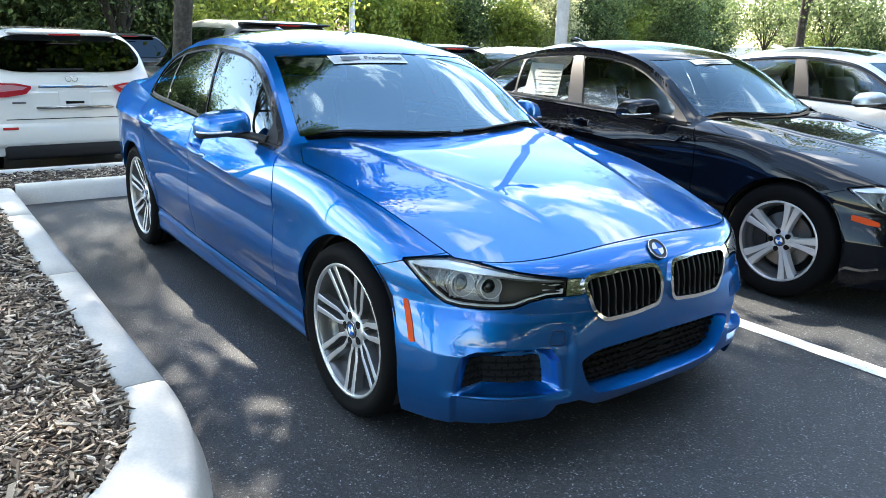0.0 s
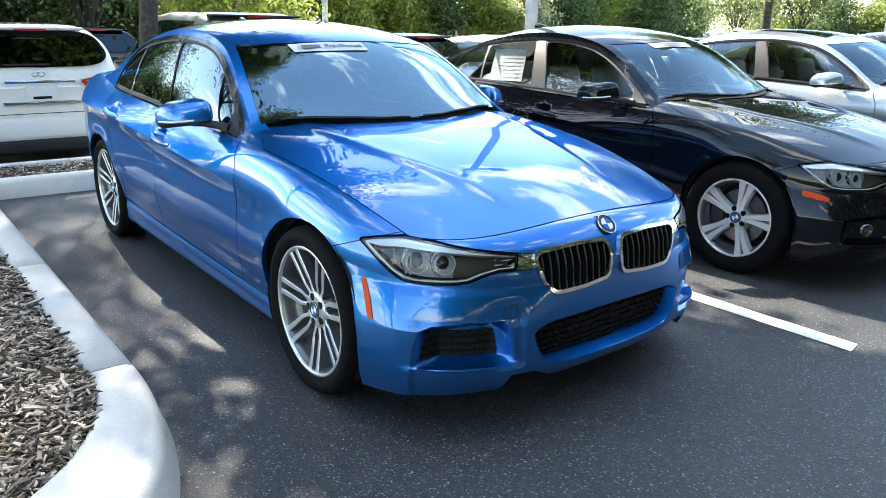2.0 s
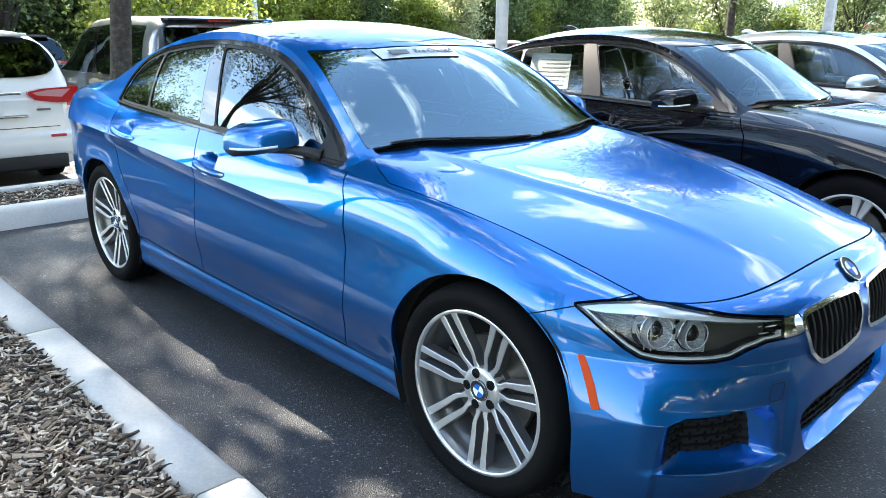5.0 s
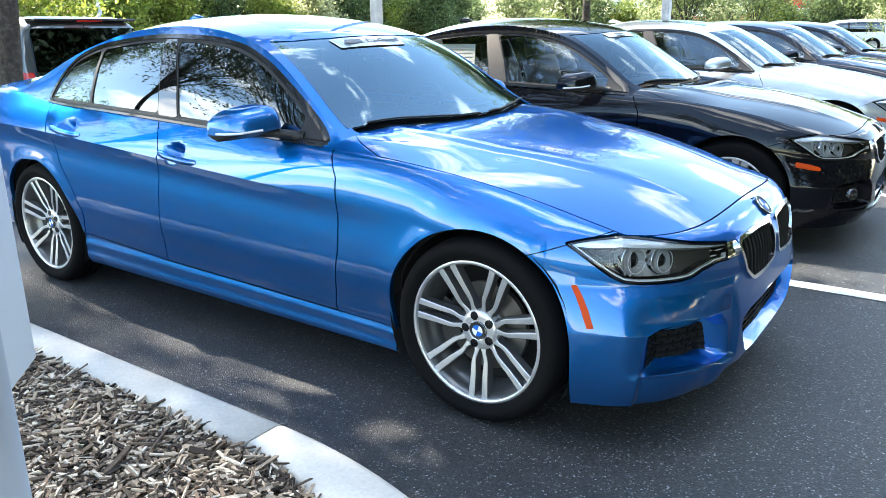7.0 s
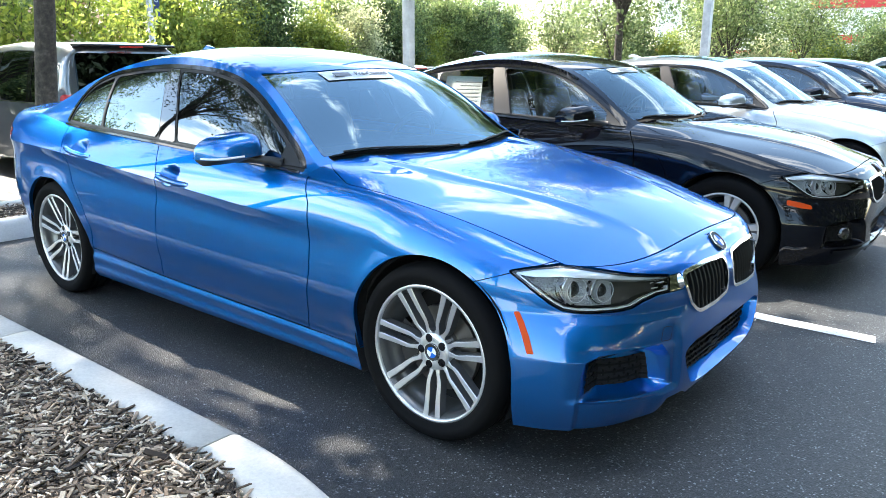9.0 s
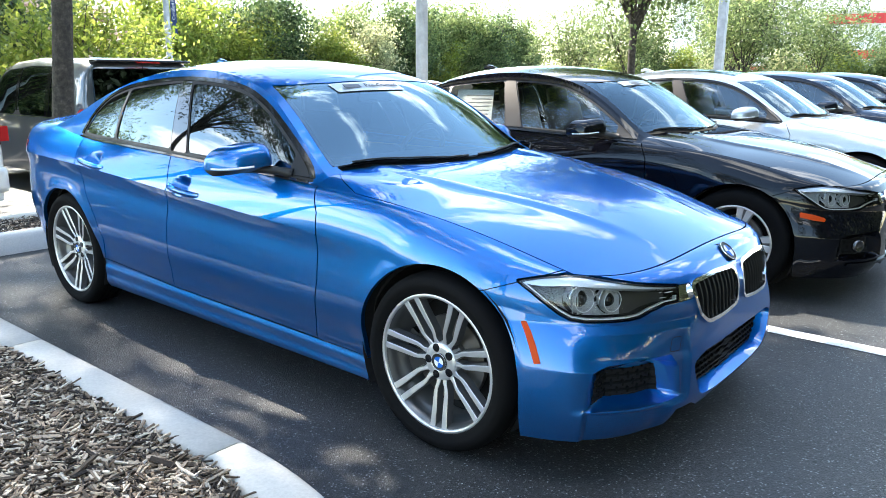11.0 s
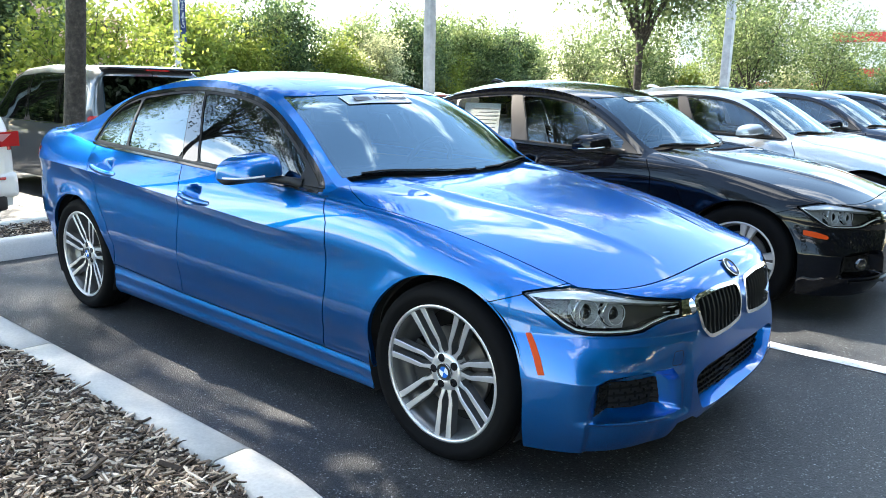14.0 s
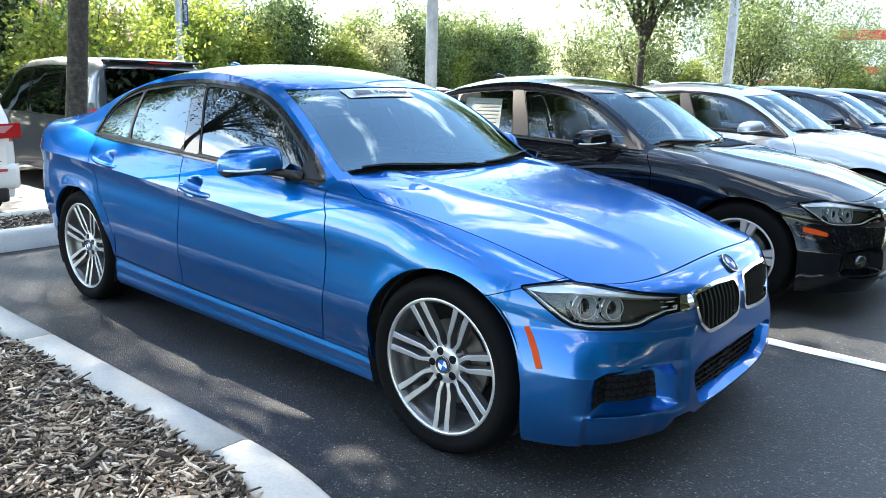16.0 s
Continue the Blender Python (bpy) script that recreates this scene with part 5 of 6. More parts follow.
def chips(name, label, xs, ys, z, count, allowed, seed, big=1.0):
    """Loose bark chips: many small slabs strewn over a bed."""
    rng = np.random.default_rng(seed)
    c = np.stack([rng.uniform(*xs, count * 2), rng.uniform(*ys, count * 2), z + rng.uniform(-0.004, 0.022, count * 2)], -1)
    c = c[allowed(c)][:count]
    n = len(c)
    l, w, t = rng.gamma(2.6, 0.0058, n) + 0.006, rng.uniform(0.002, 0.006, n), rng.uniform(0.0015, 0.004, n)
    l, w = l * big, w * big
    yaw, tilt, lean = rng.uniform(0, 2 * np.pi, n), rng.normal(0, 0.22, n), rng.normal(0, 0.4, n)
    d = np.stack([np.cos(yaw) * np.cos(tilt), np.sin(yaw) * np.cos(tilt), np.sin(tilt)], -1)
    s = np.stack([-np.sin(yaw), np.cos(yaw), np.zeros(n)], -1)
    u = np.cross(d, s)
    s, u = s * np.cos(lean)[:, None] + u * np.sin(lean)[:, None], u * np.cos(lean)[:, None] - s * np.sin(lean)[:, None]
    corners = []
    for a, b, h in ((-1, -0.8, -1), (1, -1, -1), (0.85, 0.9, -1), (-1, 1, -1), (-1, -0.8, 1), (1, -1, 1), (0.85, 0.9, 1), (-1, 1, 1)):
        corners.append(c + d * (l * a)[:, None] + s * (w * b)[:, None] + u * (t * h)[:, None])
    v = np.stack(corners, 1).reshape(-1, 3)
    k = np.arange(n)[:, None, None] * 8
    f = (k + np.array([(4, 5, 6, 7), (0, 3, 2, 1), (0, 1, 5, 4), (1, 2, 6, 5), (2, 3, 7, 6), (3, 0, 4, 7)])[None]).reshape(-1, 4)
    return tagged(mesh_object(name, v, f, BARK), label, "mulch", kind="stuff")


def inner_edge(x):
    """The bed side of the kerb as y over x."""
    q = np.array(KERB_INNER)
    return np.interp(x, np.r_[-20, q[:, 0]], np.r_[-1.60, q[:, 1]])


def build_beds():
    xs, verts, faces = np.r_[np.linspace(-9, 0.2, 80), np.linspace(0.25, 0.735, 20)], [], []
    ys = np.linspace(0, 1, 24)
    for x in xs:
        y0 = float(inner_edge(x)) if x > -4.6 else -1.6
        for t in ys:
            y = y0 + 0.02 - 6.0 * t ** 1.4
            verts.append((x, y, 0.112 + 0.012 * noise.noise((x * 3, y * 3, 0.3)) + 0.05 * min(1, (y0 - y) / 1.2 if y < y0 else 0)))
    n = len(ys)
    for i in range(len(xs) - 1):
        for j in range(n - 1):
            faces.append((i * n + j, i * n + j + 1, (i + 1) * n + j + 1, (i + 1) * n + j))
    tagged(mesh_object("mulch_bed", verts, faces, SOIL, smooth=True), "bed of brown bark mulch behind the kerb", "flower bed", kind="structure")
    tagged(mesh_object("mulch_strip", [(-5.25, -1.6, 0.115), (-4.61, -1.6, 0.115), (-4.61, 24, 0.115), (-5.25, 24, 0.115)], [(0, 1, 2, 3)], SOIL), "narrow planted strip of bark mulch", "flower bed", kind="structure")
    in_bed = lambda c: c[:, 1] < inner_edge(c[:, 0]) - 0.004
    chips("bark_chips", "loose grey and brown bark chips", (-1.9, 0.75), (-2.75, -1.58), 0.135, 24000, in_bed, 3)
    chips("bark_chips", "larger splinters of pale bark", (-1.9, 0.75), (-2.75, -1.6), 0.143, 350, in_bed, 7, 1.9)
    chips("bark_chips", "loose grey and brown bark chips", (-4.6, -1.5), (-3.2, -1.58), 0.135, 10000, in_bed, 4)
    chips("bark_chips", "loose bark chips on the planted strip", (-5.25, -4.61), (-2.4, 3.0), 0.12, 3500, lambda c: c[:, 0] < 9, 5)


build_beds()


# ---------------------------------------------------------------- trees
def leaf_material(name, stops, glow=0.4):
    m = bpy.data.materials.new(name)
    m.use_nodes = True
    s = shader(m)
    s.inputs["Roughness"].default_value = 0.45
    s.inputs["Specular IOR Level"].default_value = 0.35
    geo = place(m)
    r = ramp(m, geo, "Random Per Island", stops)
    wire(m, r, "Color", s, "Base Color")
    t = node(m, "ShaderNodeBsdfTranslucent")
    bright = mixed(m, r, "Color", r, "Color", "ADD", 0.7)
    wire(m, bright, "Result", t, "Color")
    mix = node(m, "ShaderNodeMixShader", Fac=glow)
    out = m.node_tree.nodes["Material Output"]
    m.node_tree.links.new(s.outputs[0], mix.inputs[1])
    m.node_tree.links.new(t.outputs[0], mix.inputs[2])
    m.node_tree.links.new(mix.outputs[0], out.inputs["Surface"])
    return m


LEAF_MID = leaf_material("mid green leaves", [(0.0, (0.08, 0.12, 0.035)), (0.5, (0.155, 0.20, 0.07)), (1.0, (0.30, 0.34, 0.13))], 0.45)
LEAF_DARK = leaf_material("dark green leaves", [(0.0, (0.03, 0.06, 0.02)), (0.6, (0.105, 0.15, 0.055)), (1.0, (0.24, 0.29, 0.105))], 0.42)
LEAF_PINE = leaf_material("dark evergreen leaves", [(0.0, (0.012, 0.02, 0.01)), (0.6, (0.025, 0.04, 0.02)), (1.0, (0.05, 0.065, 0.035))], 0.15)
LEAF_SHADE = leaf_material("shade tree leaves", [(0.0, (0.05, 0.085, 0.015)), (0.6, (0.12, 0.17, 0.03)), (1.0, (0.32, 0.35, 0.05))], 0.5)
LEAF_BRANCH = leaf_material("dark green branch leaves", [(0.0, (0.02, 0.035, 0.012)), (0.6, (0.05, 0.075, 0.025)), (1.0, (0.09, 0.12, 0.04))], 0.12)
LEAF_LOT = leaf_material("dull green leaves", [(0.0, (0.06, 0.09, 0.03)), (0.6, (0.13, 0.17, 0.06)), (1.0, (0.28, 0.32, 0.13))], 0.48)
LEAF_OLIVE = leaf_material("olive green leaves", [(0.0, (0.15, 0.165, 0.08)), (0.5, (0.32, 0.33, 0.17)), (1.0, (0.52, 0.50, 0.29))], 0.55)
LEAF_YELLOW = leaf_material("yellow green leaves", [(0.0, (0.11, 0.16, 0.02)), (0.5, (0.19, 0.23, 0.04)), (1.0, (0.33, 0.35, 0.07))], 0.42)
PETAL = leaf_material("pink white blossom", [(0.0, (0.55, 0.36, 0.36)), (1.0, (0.75, 0.58, 0.56))], 0.3)


def bark_skin():
    m = material("grey brown tree bark", rough=0.9)
    r = ramp(m, grain(m, 22, 6, 0.7), "Fac", [(0.3, (0.022, 0.018, 0.014)), (0.55, (0.07, 0.058, 0.045)), (0.8, (0.16, 0.14, 0.115))])
    wire(m, r, "Color", shader(m), "Base Color")
    bump(m, grain(m, 45, 6), "Fac", 0.9, 0.02)
    return m


TREE_BARK = bark_skin()


def leaf_mesh(centres, rng, size, spread, per, lobes=0):
    """Small folded leaves, or leaves of five pointed lobes, round each twig end: verts and faces."""
    n = len(centres) * per
    c = np.repeat(centres, per, 0) + rng.normal(0, spread, (n, 3)) * (1, 1, 0.75)
    d = rng.normal(0, 1, (n, 3)) + (0, 0, -0.25)
    d /= np.linalg.norm(d, axis=1, keepdims=True)
    u = rng.normal(0, 1, (n, 3)) + (0, 0, 0.6)
    s = np.cross(d, u)
    s /= np.maximum(np.linalg.norm(s, axis=1, keepdims=True), 1e-6)
    u = np.cross(s, d)
    l = (size * rng.uniform(0.6, 1.25, n))[:, None]
    if lobes:
        ring = []
        for q in range(10):
            a, w = math.pi * (q / 5 - 1), (0.62 if q % 2 else 0.27) * (0.25 if q == 0 else 1.0)
            ring.append(c + (d * math.cos(a) + s * math.sin(a)) * l * w + u * l * 0.10 * (q % 2))
        k = np.arange(n)[:, None, None] * 10
        f = (k + np.array([(9, 0, 1), (1, 2, 3), (3, 4, 5), (5, 6, 7), (7, 8, 9), (9, 1, 3), (9, 3, 5), (9, 5, 7)])[None]).reshape(-1, 3)
        return np.stack(ring, 1).reshape(-1, 3), f
    v = np.stack([c - d * l * 0.5, c + s * l * 0.3 + u * l * 0.07, c + d * l * 0.55, c - s * l * 0.3 + u * l * 0.07], 1).reshape(-1, 3)
    k = np.arange(n)[:, None, None] * 4
    f = (k + np.array([(0, 1, 2), (0, 2, 3)])[None]).reshape(-1, 3)
    return v, f


def tree(name, at, label, leaf, seed, trunk_r, fork, height, reach, stems=1, limbs=7, twigs=9, per=22, size=0.09, spread=0.2, low=0.0, blossom=0, lean=0.05, lobes=0, twig=0.28):
    """A tree: tapered trunk, limbs and twigs, and a crown of separate leaves gathered round the twig ends."""
    rng = np.random.default_rng(seed)
    base = thing(name, at, label, "tree")
    pieces, ends = [], []
    for s in range(stems):
        a0 = rng.uniform(0, 2 * np.pi)
        off = Vector((math.cos(a0), math.sin(a0), 0)) * (trunk_r * 0.6 if stems > 1 else 0)
        top = Vector((off.x + rng.normal(0, lean) * fork + (math.cos(a0) * 0.25 if stems > 1 else 0), off.y + rng.normal(0, lean) * fork + (math.sin(a0) * 0.25 if stems > 1 else 0), fork))
        pts = [off, off.lerp(top, 0.35) + Vector((0.01, -0.01, 0)), off.lerp(top, 0.7) + Vector((-0.015, 0.01, 0)), top]
        pieces.append(tube([tuple(p) for p in pts], [trunk_r * 1.25, trunk_r * 1.02, trunk_r * 0.95, trunk_r * 0.9], 12, False))
        for i in range(limbs):
            a = 2 * np.pi * (i + rng.uniform(0, 0.8)) / limbs + s
            rise = rng.uniform(0.35, 1.0) if i else 1.0
            r = reach * rng.uniform(0.55, 1.0) * (1.1 - 0.55 * rise)
            start = off.lerp(top, rng.uniform(0.82, 1.0))
            end = Vector((start.x + r * math.cos(a), start.y + r * math.sin(a), fork + (height - fork) * rise - low * (1 - rise)))
            mid = start.lerp(end, 0.5) + Vector((0, 0, 0.12 * (height - fork) * (1 - rise) + rng.normal(0, 0.05)))
            r0 = trunk_r * rng.uniform(0.38, 0.6)
            pieces.append(tube([tuple(start), tuple(start.lerp(mid, 0.5)), tuple(mid), tuple(mid.lerp(end, 0.55)), tuple(end)], [r0, r0 * 0.75, r0 * 0.55, r0 * 0.35, r0 * 0.12], 7, False))
            for k in range(twigs):
                t = rng.uniform(0.35, 1.0)
                p = (start.lerp(mid, t * 2) if t < 0.5 else mid.lerp(end, t * 2 - 1))
                q = p + Vector(rng.normal(0, 1, 3)) * reach * twig + Vector((0, 0, -0.1 * low))
                pieces.append(tube([tuple(p), tuple(p.lerp(q, 0.5) + Vector((0, 0, 0.04))), tuple(q)], [r0 * 0.22, r0 * 0.15, r0 * 0.06], 4, False))
                ends += [tuple(p.lerp(q, 0.55)), tuple(q)]
    mesh_object("trunk", *joined(*pieces), TREE_BARK, base, smooth=True)
    ends = np.array(ends)
    crown = mesh_object("crown", *leaf_mesh(ends, rng, size, spread, per, lobes), leaf, base)
    if blossom:
        pick = ends[rng.choice(len(ends), blossom)] + rng.normal(0, 0.15, (blossom, 3))
        mesh_object("blossom", *leaf_mesh(pick, rng, size * 0.8, 0.1, 40), PETAL, base, "pale pink blossom")
    return base


# the planted strip's trees
tree("tree", (-5.18, 0.12, 0.11), "small shade tree with green leaves in the mulch strip", LEAF_SHADE, 11, 0.088, 2.2, 10.0, 2.25, limbs=20, twigs=22, per=50, size=0.082, spread=0.23, low=0.3, lobes=5, twig=0.18)
tree("tree", (-5.37, 11.6, 0.11), "young shade tree with a slim trunk", LEAF_LOT, 15, 0.08, 2.3, 6.6, 2.6, limbs=14, twigs=22, per=64, size=0.085, spread=0.26, low=0.2)
# unseen trees added beside and behind the viewer for shade and car reflections
shade_a = tree("tree", (-5.3, -4.6, 0.0), "unseen leafy tree added for shade and window reflections", LEAF_BRANCH, 21, 0.075, 4.4, 12.5, 4.2, limbs=17, twigs=14, per=32, size=0.11, spread=0.2)
# crown stays above the view; added only to shade kerb and mulch
tree("tree", (-16.0, -1.7, -0.35), "unseen tall leafy tree added behind the white car for shade", LEAF_DARK, 27, 0.17, 5.6, 13.5, 4.2, limbs=18, twigs=16, per=50, size=0.13, spread=0.28)
# out of view; added to mirror leaves in the windows and shade the asphalt
tree("tree", (-9.6, -5.0, 0.0), "unseen tall dark-leaved tree added beside the mulch bed for shade and reflections", LEAF_BRANCH, 33, 0.07, 4.9, 14.0, 3.6, limbs=16, twigs=14, per=30, size=0.12, spread=0.22, low=0.3)
# unseen copies, added to show in reflections and block sky ahead of the cars
copy_thing(shade_a, pose(-1.6, -14.5, 0.0, 0, 0, 140))
copy_thing(shade_a, pose(8.5, -4.0, 0.0, 0, 0, 260))
# tall trees in view behind the parked cars
tall = tree("tree", (-21.0, -1.6, -0.35), "tall dense green tree behind the parked cars", LEAF_DARK, 23, 0.16, 1.3, 10.5, 4.6, limbs=14, twigs=16, per=34, size=0.17, spread=0.4, low=0.6)
copy_thing(tall, pose(-23.5, 4.0, -0.35, 0, 0, 100))
copy_thing(tall, pose(-25.5, -0.5, -0.35, 0, 0, 200))


def backdrop_trees():
    """Woods beyond the car park, and unseen evergreens added to dim reflections: a few trees, each grown once, repeated
    at other turns and sizes.
    """
    rng = np.random.default_rng(8)
    kinds = []
    for i, (leaf, h, r, label) in enumerate(((LEAF_MID, 5.4, 2.3, "broad green tree at the edge of the car park"), (LEAF_OLIVE, 4.7, 2.4, "olive green tree at the edge of the car park"), (LEAF_DARK, 5.8, 2.5, "dark green tree at the edge of the car park"), (LEAF_YELLOW, 4.4, 2.2, "yellow green tree at the edge of the car park"))):
        t = tree("tree", (-37 - i, -13 + 3.3 * i, -0.35), label, leaf, 40 + i, 0.12, 0.9, h, r, limbs=13, twigs=16, per=34, size=0.19, spread=0.33, low=0.6)
        kinds.append(tagged(t, group="woods beyond the car park"))
    # never in view: a dark tree added to block the bright horizon ahead
    horizon_block = tagged(tree("tree", (12.2, 16.2, 0.0), "unseen dark evergreen added to dim reflections in the car fronts", LEAF_PINE, 47, 0.12, 0.5, 5.8, 2.5, limbs=18, twigs=18, per=34, size=0.27, spread=0.36, low=0.75), group="evergreens across the car park")
    kinds.append(horizon_block)
    spots = []
    for k, y in enumerate(np.arange(-1.5, 62, 1.9)):
        spots.append((-39 + rng.normal(0, 1.4) - 0.04 * y, y + rng.normal(0, 0.5), rng.uniform(1.0, 1.5) * (1.4 if y < 9 else 1.0)))
    for k, y in enumerate(np.arange(-12, 10, 2.6)):
        spots.append((-31 + rng.normal(0, 1.0), y, rng.uniform(1.15, 1.5)))
    for k, x in enumerate(np.arange(-30, 6, 3.0)):
        spots.append((x + rng.normal(0, 0.6), 58 + rng.normal(0, 1.5) + 0.2 * x, rng.uniform(0.72, 0.95)))
    for x, y, sc in spots:
        src = kinds[int(rng.integers(4)) if y > 9 else (2, 2, 0, 2)[int(rng.integers(4))]]
        copy_thing(src, pose(x, y, -0.35, 0, 0, float(rng.uniform(0, 360))) @ Matrix.Diagonal((sc, sc, sc, 1)))
    lot = tagged(tree("tree", (-9.5, 31.0, -0.2), "car park tree with an open green crown", LEAF_LOT, 51, 0.09, 1.6, 6.2, 2.9, limbs=10, twigs=14, per=30, size=0.15, spread=0.30, low=0.3), group="car park trees")
    for x, y, sc in ((-16.0, 33.0, 0.95), (-12.6, 38.0, 1.05), (-21.0, 36.0, 0.9), (-1.5, 33.0, 0.85), (-9.5, 43.0, 1.0)):
        copy_thing(lot, pose(x, y, -0.2, 0, 0, 77 * x) @ Matrix.Diagonal((sc, sc, sc, 1)))
    # row of unseen dark trees facing the cars, dims their bumper reflections
    for x, y, sc, k in ((12.0, -9.0, 1.3, 4), (12.5, -6.2, 1.4, 4), (11.6, -3.4, 1.35, 4), (12.2, -0.6, 1.3, 4), (12.0, 2.2, 1.4, 4), (12.4, 5.0, 1.3, 4), (11.8, 7.8, 1.35, 4), (12.2, 10.6, 1.3, 4), (12.0, 13.4, 1.3, 4)):
        copy_thing(kinds[k], pose(x, y, 0.0, 0, 0, 61 * y) @ Matrix.Diagonal((1.15 * sc, 1.15 * sc, 1.3 * sc, 1)))
    tagged(tree("crape_myrtle", (-17.0, 5.5, -0.35), "crape myrtle with pale pink blossom", LEAF_YELLOW, 61, 0.07, 0.6, 3.3, 1.7, stems=3, limbs=8, twigs=9, per=18, size=0.15, spread=0.25, blossom=26), group="crape myrtles")
    tagged(tree("crape_myrtle", (-18.6, 8.0, -0.35), "yellow green crape myrtle with little blossom", LEAF_YELLOW, 62, 0.07, 0.6, 2.9, 1.9, stems=3, limbs=8, twigs=9, per=18, size=0.15, spread=0.25, blossom=20), group="crape myrtles")


backdrop_trees()


# ---------------------------------------------------------------- lamp posts and signs
GREY_POST = material("weathered grey post", (0.42, 0.43, 0.44), 0.6, 0.0)
_r = ramp(GREY_POST, grain(GREY_POST, 6, 6), "Fac", [(0.3, (0.34, 0.35, 0.36)), (0.7, (0.55, 0.56, 0.57))])
wire(GREY_POST, _r, "Color", shader(GREY_POST), "Base Color")
NAVY_CLOTH = material("navy banner cloth", (0.012, 0.03, 0.11), 0.7)
SIGN_WHITE = material("white painted metal", (0.70, 0.71, 0.72), 0.4)


def lamp_post(at, r, h, square=True, label="tall grey lamp post"):
    post = thing("lamp_post", at, label, "lamp post", "lamp posts")
    z0 = -0.5
    if square:
        part("shaft", box_bm((2 * r, 2 * r, h - z0), (0, 0, (h + z0) / 2), 0.02), GREY_POST, post)
    else:
        mesh_object("shaft", *tube([(0, 0, z0), (0, 0, h * 0.5), (0, 0, h)], [r, r * 0.85, r * 0.7], 16), GREY_POST, post, smooth=True)
    arm = part("arm", box_bm((0.1, 1.4, 0.08), (0, 0, h - 0.1)), GREY_POST, post)
    for s in (-1, 1):
        part("lamp_head", box_bm((0.35, 0.6, 0.16), (0, s * 0.95, h - 0.05), 0.03), GREY_POST, post)
    return post


lamp_post((-7.24, 7.31, -0.35), 0.078, 8.0, True)
lamp_post((-6.9, 20.7, -0.35), 0.12, 8.0, True)
p3 = lamp_post((-30.0, 16.0, -0.35), 0.15, 9.0, False)
lamp_post((1.2, 30.0, 0.0), 0.09, 6.5, False, "slim grey lamp post")
lamp_post((-20.0, -1.2, -0.35), 0.12, 9.0, False, "grey lamp post behind the white car")


face_viewer = Vector((31.6, -18.7, 0)).normalized()
side_dir = Vector((face_viewer.y, -face_viewer.x, 0)) * -1
banner = part("banner", box_bm((0.03, 0.24, 3.4), (0, 0, 0), 0.008), NAVY_CLOTH, p3, "navy cloth banner with white lettering")
turn_b = math.degrees(math.atan2(face_viewer.y, face_viewer.x))
banner.matrix_local = pose(0, 0, 0, 0, 0, turn_b) @ pose(0, 0.30, 4.95)
text_mesh("lettering", "Certified Pre-Owned", 0.2, SIGN_WHITE, banner, pose(0.018, 0, 0) @ Matrix(((0, 0, 1, 0), (0, 1, 0, 0), (-1, 0, 0, 0), (0, 0, 0, 1))) @ pose(0, 0, 0, 0, 0, 180))

thin = thing("utility_post", (-52.0, 26.3, -0.35), "slim grey wooden utility post", "post")
mesh_object("shaft", *tube([(0, 0, -0.3), (0, 0, 5.6)], [0.22, 0.2], 10), GREY_POST, thin, smooth=True)

POST_GREY = material("pale grey painted steel", (0.46, 0.49, 0.53), 0.35)
signpost = thing("signpost", (0.39, -2.53, 0.10), "white painted sign on a round pale grey post in the mulch", "sign")
mesh_object("post", *tube([(0, 0, -0.1), (0, 0, 1.95)], [0.031, 0.031], 20), POST_GREY, signpost, smooth=True)
sign_turn = math.degrees(math.atan2(0.68, -0.73))
plate = part("sign_plate", box_bm((0.31, 0.004, 0.62), (0, 0, 0), 0.0015), SIGN_WHITE, signpost)
plate.matrix_local = pose(-0.03, 0.024, 1.10, 0, 0, sign_turn)
for z in (0.85, 1.3):
    mesh_object("bolt", *lathe([(0.008, -0.004), (0.008, 0.006), (0.0001, 0.007)], 8), STEEL, signpost).matrix_local = pose(-0.033, 0.021, z, 0, 0, sign_turn)


